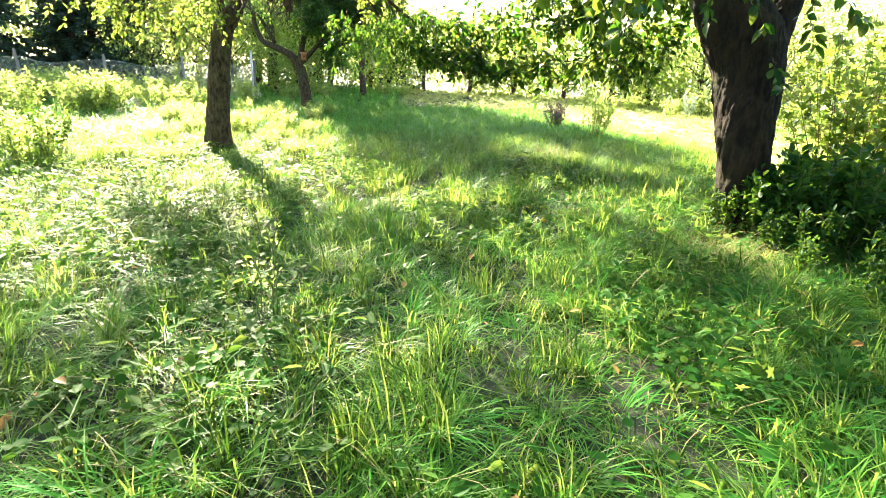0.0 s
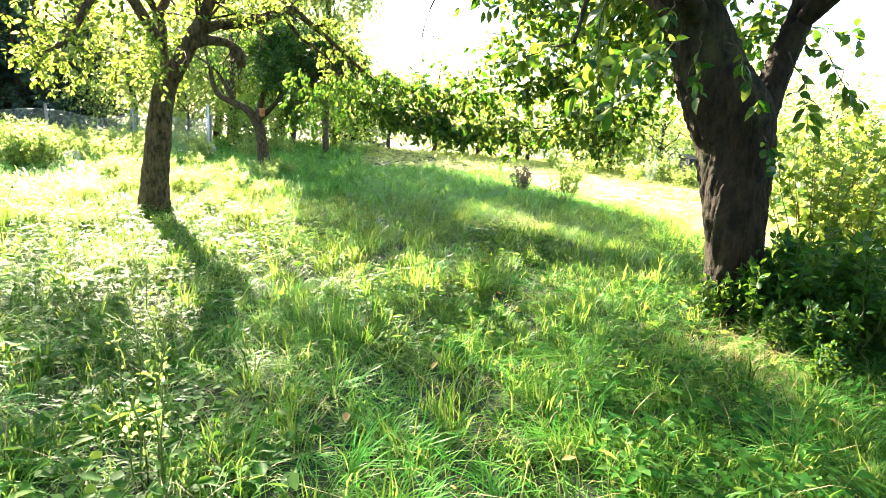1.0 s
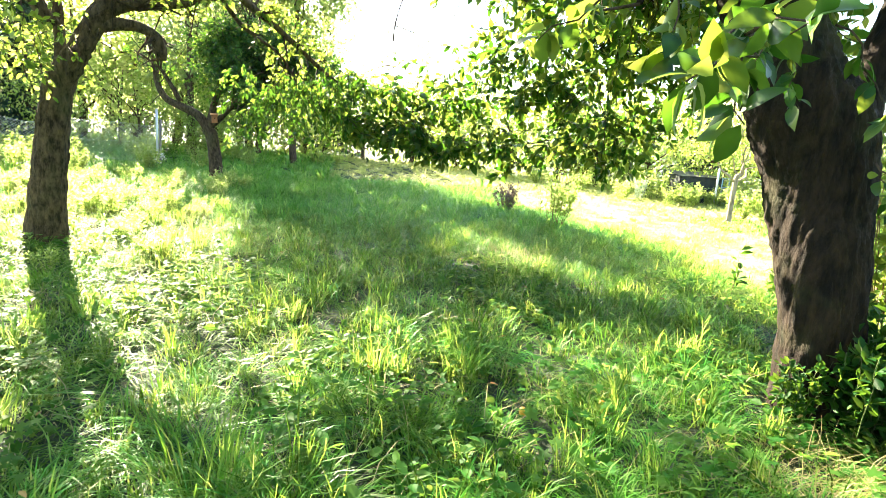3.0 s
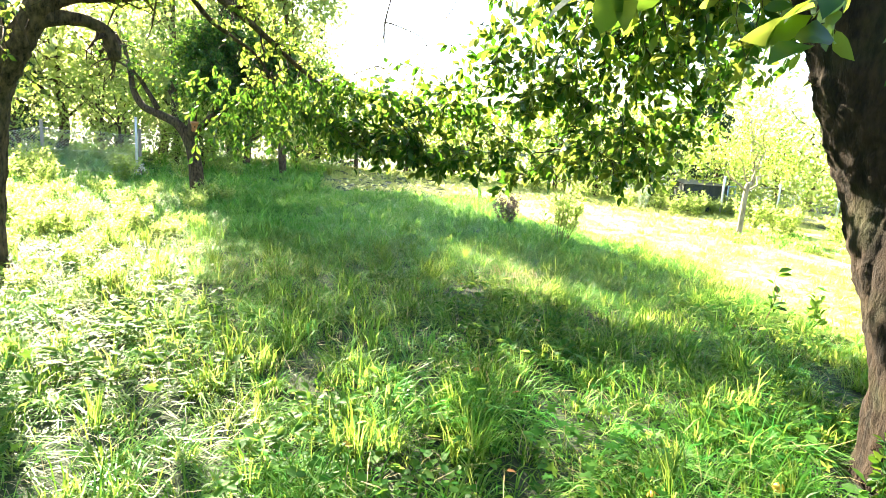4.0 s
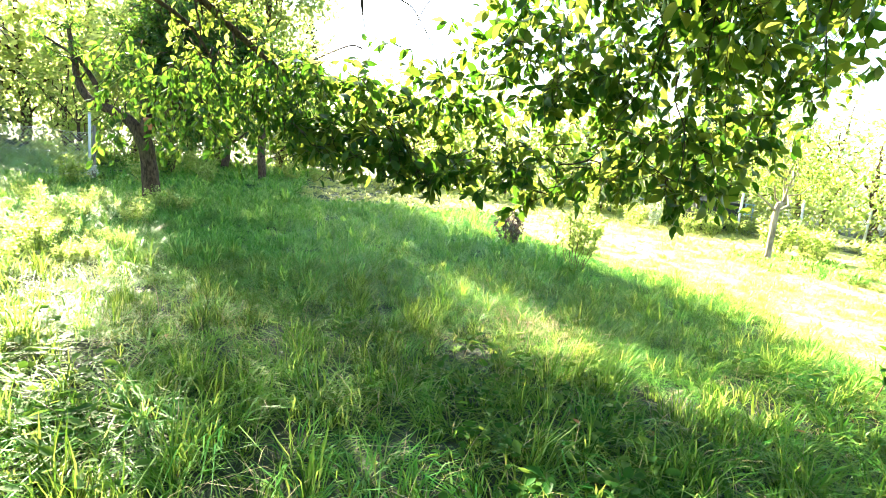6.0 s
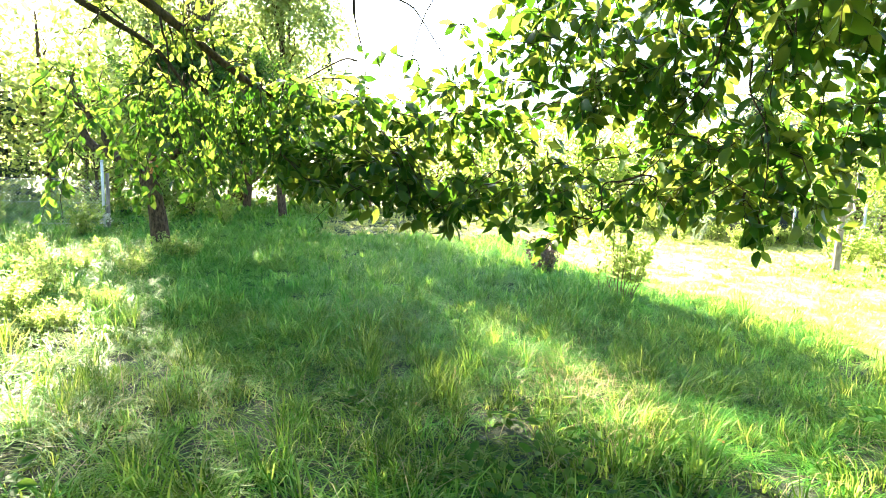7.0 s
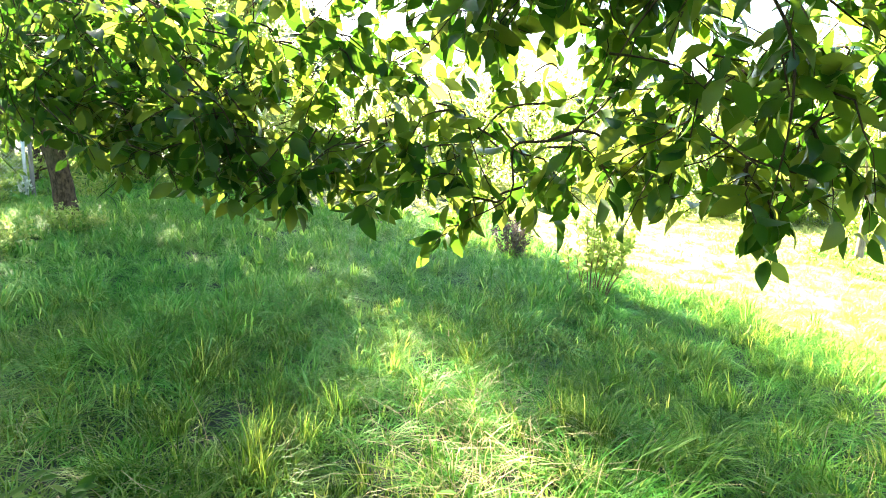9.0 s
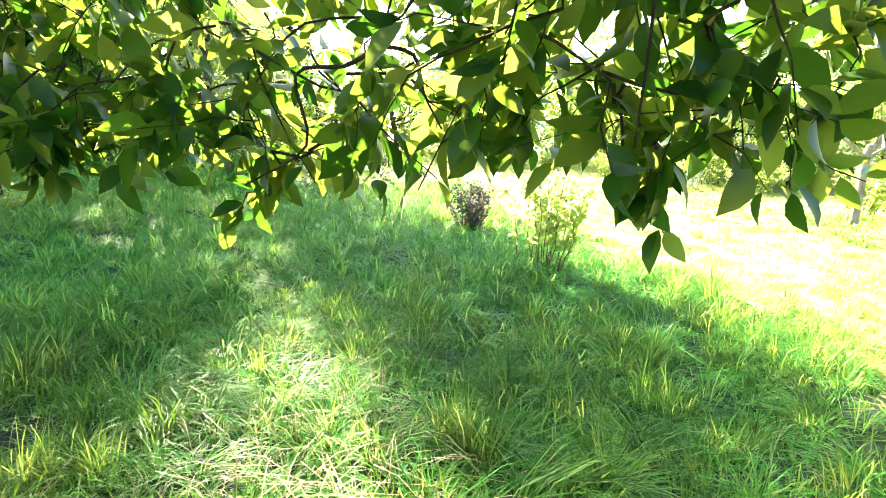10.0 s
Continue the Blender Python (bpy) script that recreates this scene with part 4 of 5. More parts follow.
        for x, y, z in q + g.normal(0, 0.3, (6, 3)) * (1, 1, 0.5):
            w = g.uniform(0.18, 0.38)
            bunches.append((x, y, max(z, 4.15), w, w, 0.7 * w))
            twigs.append((droop_line(bough[np.argmin(((bough[:, :3] - (x, y, z)) ** 2).sum(1)), :3], (x, y, max(z, 4.15)), 0.03, g, 4, 0.008, 0.003, 0.02), 4, 0))
    part_np("foliage", crown_cloud(bunches, 900, 0.08, g, shell=0.1), M_APPLE, tree, kind="stuff")
    # the high bunches joined here are added to shade the foreground
    soup = join([leaves("oval", P, D, S, g, 0.45), crown_cloud(bunch_lobes([(-3.1, 8.6, 4.3, 1.1, 1.1, 0.6), (-4.2, 8.0, 3.8, 1.0, 1.0, 0.5), (-2.4, 8.9, 4.2, 1.1, 1.0, 0.75)], 15, 0.2, 0.4, g), 900, 0.085, g, shell=0.1),
                 crown_cloud(bunch_lobes([(-2.9, 10.3, 3.05, 1.1, 0.9, 0.5), (-1.9, 10.0, 3.4, 0.8, 0.7, 0.4), (-3.4, 11.4, 3.4, 0.9, 0.8, 0.5)], 4, 0.16, 0.3, g), 800, 0.085, g, shell=0.1)])
    part_np("branchwork", wood(twigs), M_TWIG, tree, kind="stuff")
    part_np("foliage", soup, M_APPLE, tree, kind="stuff")


apple_tree_near()


def apple_tree_far():
    """The crooked old tree with the nest box."""
    g = np.random.default_rng(41)
    tree = thing("apple_tree", (0, 0, 0), "crooked old apple tree with forked trunk in deep shade", "tree")
    z0 = float(gz(-2.8, 15.7))
    trunk = smooth_line([(-2.78, 15.7, z0 - 0.1, 0.2), (-2.8, 15.7, z0 + 0.1, 0.16), (-2.86, 15.7, 0.8, 0.14), (-2.95, 15.7, 1.2, 0.13), (-3.18, 15.7, 1.52, 0.1),
                         (-3.55, 15.72, 1.7, 0.085), (-3.86, 15.75, 1.85, 0.07), (-4.04, 15.8, 2.15, 0.062), (-4.12, 15.9, 2.55, 0.05), (-4.3, 16.1, 3.1, 0.03)], 6)
    stub = smooth_line([(-2.95, 15.7, 1.2, 0.1), (-2.88, 15.7, 1.55, 0.085), (-2.82, 15.72, 1.85, 0.07), (-2.6, 15.8, 2.4, 0.06), (-2.3, 15.9, 3.1, 0.045), (-2.0, 16.0, 3.9, 0.03), (-1.8, 16.1, 4.8, 0.015)], 5)
    right = smooth_line([(-2.9, 15.7, 1.3, 0.07), (-2.68, 15.68, 1.5, 0.06), (-2.3, 15.6, 1.9, 0.05), (-1.7, 15.4, 2.4, 0.04), (-1.0, 15.2, 2.7, 0.02)], 5)
    second = smooth_line([(-3.55, 15.72, 1.8, 0.06), (-3.74, 15.7, 2.16, 0.045), (-3.95, 15.6, 2.5, 0.03), (-4.4, 15.5, 2.8, 0.015)], 5)
    for nm, l in (("trunk", trunk), ("limb", stub), ("limb", right), ("limb", second)):
        part_np(nm, wood([(l, 12, 0.1)]), M_APPLE_BARK, tree)
    twigs, P, D, S = [], [], [], []
    for base, cnt, ln, s0 in ((trunk[30:], 7, 0.7, 0.3), (stub, 40, 1.3, 0.3), (right, 44, 1.2, 0.2), (second, 5, 0.6, 0.4)):
        for depth, ls in grow(base, g, cnt, ln, 2, {}, 0.1, 0.95, 0.35, s0).items():
            for l in ls:
                if l[-1, 2] < 1.0:
                    continue
                twigs.append((l, 3, 0))
                p, d, s = spray(l, g, 0.03, 0.08, 0.5)
                P.append(p), D.append(d), S.append(s)
    part_np("branchwork", wood(twigs), M_TWIG, tree, kind="stuff")
    P, D, S = np.concatenate(P), np.concatenate(D), np.concatenate(S)
    ok = (P[:, 2] < 3.6) & ((P[:, 0] < -0.8) | (P[:, 2] < 3.0))
    P, D, S = P[ok], D[ok], S[ok]
    soup = join([leaves("oval", P, D, S, g, 0.45), crown_cloud([(-2.0, 16.0, 3.1, 1.3, 1.2, 0.8), (-1.1, 15.8, 2.6, 1.1, 1.0, 0.8)], 480, 0.08, g)])
    part_np("foliage", soup, M_APPLE_SHADED, tree, kind="stuff")


apple_tree_far()


def broad_tree(name, place, height, lobes, size, per_m3, seed, mat, label, trunk_r=0.14, bark=None, bare=1.2):
    """A tree with trunk, limbs into each lobe of its crown, and leaves."""
    g = np.random.default_rng(seed)
    tree = thing(name, place, label, "tree")
    t = smooth_line([(0, 0, -0.15, trunk_r * 1.3), (0, 0, 0.1, trunk_r), (g.normal(0, 0.06), g.normal(0, 0.06), bare, trunk_r * 0.9),
                     (g.normal(0, 0.12), g.normal(0, 0.12), height * 0.45, trunk_r * 0.65), (g.normal(0, 0.15), g.normal(0, 0.15), height * 0.9, 0.02)], 5)
    part_np("trunk", wood([(t, 10, 0.07)]), bark or M_APPLE_BARK, tree)
    for x, y, z, *_ in lobes:
        s = g.uniform(0.25, 0.6)
        a, _, _ = along(t, np.array([min(0.9, max(0.15, 0.7 * z / height))]))
        l = droop_line(a[0], (x, y, z), 0.1, g, 6, trunk_r * 0.4, 0.01, 0.08)
        part_np("limb", wood([(l, 6, 0.05)]), bark or M_APPLE_BARK, tree)
    if isinstance(per_m3, tuple):
        soup = join([crown_cloud([l for l in lobes if l[2] < 5.5], per_m3[0], size, g, shell=0.35), crown_cloud([l for l in lobes if l[2] >= 5.5], per_m3[1], size, g, shell=0.35)])
    else:
        soup = crown_cloud(lobes, per_m3, size, g, shell=0.35)
    part_np("crown", soup, mat, tree, kind="stuff")
    return tree


def lobes_for(h, w, low, n, g):
    out = []
    for k in range(n):
        z = g.uniform(low, h * 0.86)
        f = 1 - abs((z - (low + h) / 2) / (h - low)) * 1.1
        a = g.uniform(0, 6.28)
        r = g.uniform(0.2, 0.75) * w * f
        q = g.uniform(0.28, 0.5) * w
        out.append((r * math.cos(a), r * math.sin(a), z, q, q, q * g.uniform(0.6, 0.9)))
    out.append((0, 0, h - 0.25 * w, 0.35 * w, 0.35 * w, 0.4 * w))
    return out


# the tall tree shading the meadow, its crown lobes placed to cast that shade
broad_tree("tall_tree", (-1.8, 22.75, float(gz(-1.8, 22.75))), 9.2, [(-0.3, 0, 2.6, 1.7, 1.5, 1.1), (0.4, 0, 4.0, 1.6, 1.5, 1.2), (-0.9, 0.2, 4.4, 1.7, 1.6, 1.3), (0.5, 0, 5.6, 1.6, 1.5, 1.1),
           (-1.0, 0, 6.2, 1.5, 1.4, 0.9), (0.35, 0, 6.7, 1.4, 1.4, 0.9), (0.15, 0, 7.7, 1.25, 1.2, 0.8), (-0.65, 0, 8.6, 0.65, 0.9, 0.75),
           (-2.0, 0, 3.4, 1.2, 1.2, 1.0), (-2.2, 0, 5.2, 1.2, 1.2, 0.9)],
           0.15, (100, 260), 61, M_TALL, "tall slender broad-leaved tree at the meadow's end", 0.13)
# second tall tree, added to widen the shade across the meadow
broad_tree("tall_tree", (-5.2, 22.9, float(gz(-5.2, 22.9))), 9.4, [(0.0, 0, 3.6, 1.6, 1.5, 1.2), (0.5, 0, 5.2, 1.6, 1.5, 1.1), (-0.6, 0, 6.2, 1.15, 1.2, 0.9), (0.3, 0, 7.3, 1.4, 1.2, 0.9),
           (-0.65, 0, 8.4, 1.25, 1.1, 0.8), (-1.1, 0, 9.1, 0.8, 0.8, 0.65), (-1.8, 0, 9.6, 0.6, 0.7, 0.7), (0.5, 0, 8.5, 0.98, 0.8, 0.75)],
           0.15, (100, 260), 62, M_TALL, "tall broad-leaved tree standing behind the crooked apple tree", 0.13)


# ---- hedges and woodland round the meadow ----
def variants(name, specs, label, category, size, per_m3, mat, bark=None, trunk_r=0.1, bare=0.5):
    made = []
    for h, w, low, n, seed in specs:
        g2 = np.random.default_rng(seed)
        made.append(broad_tree(name, (0, 0, 0), h, lobes_for(h, w, low, n, g2), size, per_m3, seed, mat, label, trunk_r, bark, bare))
        tagged(made[-1], category=category)
    return made


def scatter(made, spots, g2, group):
    """Stand copies of the made things at spots (x, y, scale); the first ones take the first spots."""
    left = list(made)
    for k, (x, y, s) in enumerate(spots):
        m = pose(x, y, float(gz(x, y)), 0, 0, float(g2.uniform(0, 360))) @ Matrix.Diagonal((s, s, s * float(g2.uniform(0.92, 1.08)), 1))
        if left:
            ob = left.pop(0)
            ob.matrix_basis = m
        else:
            ob = copy_thing(made[k % len(made)], pose(0, 0, 0))
            ob.matrix_basis = m
        tagged(ob, group=group)


g2 = np.random.default_rng(71)
hedge = variants("hedge_bush", [(3.4, 3.0, 0.5, 12, 72), (3.0, 3.2, 0.4, 12, 73), (3.8, 2.8, 0.5, 12, 74)], "dense sunlit hedge bush with light green leaves", "bush", 0.15, 34, M_BUSH)
scatter(hedge, [(-4.5, 27.5, 1.15), (-2.0, 29.5, 1.2), (0.8, 30.5, 1.1), (3.2, 30.0, 1.25), (5.6, 30.2, 1.3), (8.0, 28.8, 1.15), (9.8, 27.0, 1.1), (11.0, 25.2, 1.05), (12.6, 23.6, 1.0),
                (14.4, 22.2, 1.0), (16.0, 20.8, 1.0), (17.0, 19.0, 1.0), (18.2, 16.6, 1.05), (19.0, 13.6, 1.0), (-6.2, 25.8, 0.95), (-8.2, 24.4, 0.9), (-4.4, 22.6, 0.62), (-6.5, 21.4, 0.6),
                (-8.8, 20.6, 0.6), (18.5, 10.5, 1.1), (17.5, 7.5, 1.1), (6.8, 31.5, 1.5), (11.8, 28.5, 1.6), (3.6, 32.5, 1.55)], g2, "hedge round the meadow")
trees = variants("broadleaf_tree", [(7.0, 4.2, 1.2, 14, 82), (6.4, 4.6, 1.0, 15, 83)], "pale green broad-leaved tree behind the meadow's hedge", "tree", 0.24, 12, M_WOOD, None, 0.16, 1.0)
# unseen trees round the start, added to block sky light there
SKY_BLOCK_TREES = [(-3.4, -4.2, 1.0), (1.2, -5.2, 1.1), (5.6, -3.4, 1.05), (-6.6, -0.2, 0.95), (8.2, 0.8, 1.0), (-9.5, 3.6, 0.9)]
# spots with negative y are unseen too, added to enclose the place and dim skylight
scatter(trees, [(-9.5, 29.5, 1.35), (-13.5, 28.0, 0.9), (-17.0, 25.0, 0.9), (-12.0, 33.5, 1.1), (-5.5, 32.5, 1.0), (15.0, 30.5, 0.9), (18.5, 28.5, 1.0), (21.5, 25.0, 1.0), (24.0, 20.5, 1.0),
                (24.5, 15.5, 1.0), (22.5, 31.5, 1.2), (-20.5, 20.0, 1.0), (-21.0, 14.0, 1.0), (-20.0, 8.0, 1.0), (23.0, 10.0, 1.0), (22.0, 4.0, 1.0), (-18.0, 1.0, 1.0), (-14.0, -8.0, 1.1),
                (-6.0, -12.0, 1.1), (3.0, -13.0, 1.1), (11.0, -10.0, 1.1), (18.0, -4.0, 1.1), (-3.6, 26.0, 0.9), (-4.5, 29.5, 1.12), (-7.4, 28.4, 1.25), (-10.6, 27.0, 1.2), (-13.2, 25.4, 1.2), (-6.2, 31.5, 1.25), (-16.0, 22.5, 1.0)] + SKY_BLOCK_TREES, g2, "trees round the meadow")


def conifer(place, h, w, seed, label):
    g3 = np.random.default_rng(seed)
    tree = thing("conifer", place, label, "tree")
    part_np("trunk", wood([(np.array([(0, 0, -0.1, 0.16), (0, 0, h * 0.5, 0.09), (0, 0, h, 0.01)]), 8, 0.05)]), M_TWIG, tree)
    P, D, S = [], [], []
    lines = []
    for z in np.arange(0.4, h - 0.1, 0.28):
        r = w * (1 - z / h) ** 0.85
        for a in g3.uniform(0, 6.28, 8):
            l = droop_line((0, 0, z), (r * math.cos(a), r * math.sin(a), z - 0.22 * r), 0.03, g3, 5, 0.02, 0.004, 0.03)
            lines.append((l, 3, 0))
            p, d, s = spray(l, g3, 0.03, 0.22, 0.3)
            P.append(p), D.append(d), S.append(s)
    part_np("branchwork", wood(lines), M_TWIG, tree, kind="stuff")
    part_np("needles", leaves("dia", np.concatenate(P), np.concatenate(D), np.concatenate(S), g3, 0.6), M_NEEDLE, tree, kind="stuff")
    return tree


spruce = conifer((0, 0, 0), 7.0, 2.0, 91, "dark green spruce standing in the woodland edge")
scatter([spruce], [(17.5, 27.5, 1.0), (-12.5, 22.5, 0.95), (-14.6, 21.0, 1.0), (-16.5, 18.5, 1.0), (-13.8, 25.0, 1.05), (-11.2, 24.6, 0.85), (-17.5, 15.5, 1.0), (-1.2, 33.0, 1.0)], g2, "dark conifers")


# ---- bushes and herbs ----
def leafy_clump(name, place, label, category, h, w, stems, leaf, size, step, mat, stem_mat, seed, group="", up=0.0, r=0.004, bare=0.1):
    """Upright stems from one root, each with its leaves."""
    g3 = np.random.default_rng(seed)
    clump = thing(name, place, label, category, group)
    P, D, S = [], [], []
    for k in range(stems):
        a, q = g3.uniform(0, 6.28), math.sqrt(g3.random())
        foot = np.array([0.35 * w * q * math.cos(a), 0.35 * w * q * math.sin(a), -0.03])
        top_ = np.array([w * q * math.cos(a), w * q * math.sin(a), h * g3.uniform(0.65, 1.05) * (1 - 0.25 * q)]) * (0.9, 0.9, 1)
        l = droop_line(foot, top_, 0.03 * h, g3, 6, r, r * 0.4, 0.02)
        part_np("stem", tube(l, 5), stem_mat, clump)
        p, d, s = spray(l, g3, step, size, -up, bare)
        P.append(p), D.append(d), S.append(s)
        for _ in range(2 if h > 0.5 else 0):
            b, _, _ = along(l, np.array([g3.uniform(0.3, 0.9)]))
            e = b[0] + ball_dirs(1, g3)[0] * (0.22 * w, 0.22 * w, 0.1 * h) + np.array([0, 0, 0.06 * h])
            sub = droop_line(b[0], e, 0.01, g3, 4, r * 0.5, r * 0.25, 0.01)
            p, d, s = spray(sub, g3, step, size, -up, 0.1)
            P.append(p), D.append(d), S.append(s)
    part_np("foliage", leaves(leaf, np.concatenate(P), np.concatenate(D), np.concatenate(S), g3, 0.6), mat, clump, kind="stuff")
    return clump


def on(x, y, dz=0.0):
    return (x, y, float(gz(x, y)) + dz)


leafy_clump("bamboo_like_shrub", on(4.27, 12.48), "young airy shrub with reddish canes and narrow leaves", "shrub", 1.1, 0.5, 17, "oval", 0.075, 0.024, M_BUSH, M_CANE, 101, up=0.1, r=0.006, bare=0.3)
leafy_clump("purple_shrub", on(3.9, 14.5), "small rounded shrub with purple-brown leaves", "shrub", 0.78, 0.42, 34, "oval", 0.045, 0.014, M_PURPLE, M_CANE, 102, up=0.2, r=0.004, bare=0.05)
leafy_clump("tall_weed", on(4.9, 7.95), "single tall weed with drooping leaves on bare stem", "weed", 1.0, 0.05, 1, "oval", 0.13, 0.05, M_NETTLE, M_CANE, 103, up=0.0, r=0.006, bare=0.3)
leafy_clump("tall_weed", on(5.3, 7.9), "low leafy weed beside the tall one", "weed", 0.55, 0.12, 3, "oval", 0.1, 0.04, M_WEED, M_STEM, 104, up=0.1)
leafy_clump("tall_weed", on(-0.78, 2.82), "thin upright weed with small yellowing leaves", "weed", 0.95, 0.16, 6, "oval", 0.03, 0.05, M_BUSH, M_STEM, 105, up=0.4, bare=0.15)
# thicket behind and below the cherry trunk
nettle = leafy_clump("nettle", on(3.3, 4.75), "dark green nettle clump at the cherry's foot", "nettle", 0.85, 0.28, 14, "oval", 0.08, 0.026, M_NETTLE, M_STEM, 106, up=-0.15, bare=0.1)
for k, (x, y, s) in enumerate([(3.75, 4.9, 1.35), (3.9, 4.4, 1.3), (3.45, 4.15, 0.8), (4.3, 4.7, 1.5), (4.4, 4.0, 1.4), (3.6, 3.6, 0.8), (3.2, 3.2, 0.6), (4.0, 3.4, 1.0), (4.9, 4.6, 1.3), (4.7, 5.3, 1.35),
                               (3.2, 2.6, 0.6), (3.7, 2.7, 0.8), (4.3, 2.8, 1.0), (2.8, 2.1, 0.45), (3.3, 1.9, 0.6), (3.05, 3.75, 0.55), (3.55, 4.95, 1.0), (4.2, 5.4, 1.2), (3.1, 5.0, 0.7), (3.4, 5.0, 0.95), (3.52, 4.82, 1.2), (3.6, 4.6, 0.9), (3.2, 4.4, 0.6)]):
    tagged(copy_thing(nettle, pose(*on(x, y), 0, 0, 47 * k) @ Matrix.Scale(s, 4)), group="nettles round the trunk")
shrub = leafy_clump("maple_shrub", on(5.6, 6.6), "leafy sunlit maple shrub with lobed leaves", "shrub", 2.3, 0.95, 22, "lobed", 0.13, 0.05, M_APPLE, M_CANE, 107, up=-0.1, r=0.008, bare=0.15)
for k, (x, y, s) in enumerate([(6.6, 7.3, 1.15), (7.0, 6.0, 1.0), (5.9, 5.3, 0.85), (6.6, 4.5, 0.9), (5.4, 4.2, 0.65), (7.8, 7.6, 1.2)]):
    tagged(copy_thing(shrub, pose(*on(x, y), 0, 0, 80 * k) @ Matrix.Scale(s, 4)), group="maple shrubs")
# dark brambles at the meadow's sunny side
bramble = leafy_clump("bramble_bush", on(-4.75, 7.35), "low dark bramble bush with small glossy leaves", "bush", 0.8, 0.55, 26, "oval", 0.06, 0.02, M_NETTLE, M_CANE, 111, up=-0.05, bare=0.05)
for k, (x, y, s) in enumerate([(-5.35, 7.0, 0.9), (-5.2, 7.9, 0.8), (-5.0, 6.4, 0.75)]):
    tagged(copy_thing(bramble, pose(*on(x, y), 0, 0, 70 * k + 20) @ Matrix.Scale(s, 4)), group="brambles")
# rough growth along the fence
herb = leafy_clump("wild_herb_clump", on(-4.6, 6.9), "sunlit clump of mixed wild herbs", "wild herbs", 0.85, 0.45, 22, "oval", 0.07, 0.03, M_BUSH, M_STEM, 108, up=0.15)
spots = [(-6.9, 13.0, 1.1), (-7.1, 12.6, 0.9), (-5.6, 15.2, 0.8), (-6.4, 16.4, 0.9), (-7.6, 15.6, 0.8), (-8.6, 14.2, 0.9), (-4.9, 17.4, 0.9), (-3.9, 18.6, 0.8),
         (-9.8, 12.6, 0.9), (-7.0, 18.0, 1.0), (-8.6, 17.2, 1.0), (-10.2, 16.0, 1.0), (-5.8, 19.4, 1.1), (-10.8, 13.8, 1.0), (-2.9, 20.4, 0.8), (-1.0, 24.0, 0.9), (-0.2, 24.6, 0.8), (-3.4, 21.8, 1.0),
         ]
spots += [(9.8, 20.3, 0.9), (11.4, 19.8, 0.9), (14.8, 18.8, 1.0), (13.6, 17.6, 0.9), (11.6, 16.6, 1.3), (12.2, 16.0, 1.1), (13.2, 15.2, 1.0), (9.0, 22.2, 0.9), (8.0, 24.4, 0.9), (14.5, 19.9, 1.2), (11.4, 21.2, 1.5), (12.5, 20.1, 0.8), (13.4, 20.0, 0.7), (12.55, 20.35, 0.85), (13.35, 20.3, 0.8), (12.25, 20.3, 1.15), (13.75, 20.15, 1.1), (12.0, 19.6, 1.0), (13.0, 19.9, 0.75)]
spots += [(float(x), float(y), float(s)) for x, y, s in zip(g2.uniform(-5.4, -2.0, 34), g2.uniform(9.6, 15.0, 34), g2.uniform(0.42, 0.62, 34))]
spots += [(float(x), float(y), float(s)) for x, y, s in zip(g2.uniform(-5.2, -1.6, 30), g2.uniform(7.0, 12.0, 30), g2.uniform(0.28, 0.42, 30)) if math.hypot(x + 2.95, y - 8.7) > 0.45]
spots += [(float(x), float(y), float(s)) for x, y, s in zip(g2.uniform(-10.5, -5.6, 20), g2.uniform(12.2, 17.0, 20), g2.uniform(0.8, 1.25, 20))]
for k, (x, y, s) in enumerate(spots):
    tagged(copy_thing(herb, pose(*on(x, y), 0, 0, 67 * k) @ Matrix.Diagonal((s * 1.2, s * 1.2, s, 1))), group="wild herbs along the edge")
fir = leafy_clump("silver_sapling", on(10.5, 20.4), "pale silvery young conifer sapling", "sapling", 1.0, 0.28, 12, "dia", 0.07, 0.02, M_SILVER, M_STEM, 109, up=0.5)
# small fruit tree with a pale trunk
broad_tree("fruit_tree", on(10.45, 15.5), 3.2, [(-0.5, 0, 2.1, 0.8, 0.8, 0.5), (0.5, 0.2, 2.2, 0.8, 0.8, 0.5), (0, -0.3, 2.6, 0.7, 0.7, 0.5), (-1.1, 0.3, 1.8, 0.6, 0.6, 0.4), (1.1, 0.2, 1.8, 0.6, 0.6, 0.4), (0.1, 0.1, 3.0, 0.4, 0.4, 0.4)],
           0.065, 480, 110, M_APPLE, "small fruit tree with pale grey trunk", 0.07, M_GREY_BARK, 1.2)


# ---- fences, posts, shed, nest box ----
def box_bm(sx, sy, sz, bevel=0.004):
    bm = bmesh.new()
    bmesh.ops.create_cube(bm, size=1.0)
    bmesh.ops.scale(bm, vec=(sx, sy, sz), verts=bm.verts)
    bmesh.ops.translate(bm, vec=(0, 0, sz / 2), verts=bm.verts)
    bmesh.ops.bevel(bm, geom=list(bm.edges), offset=bevel, segments=1, affect="EDGES")
    return bm


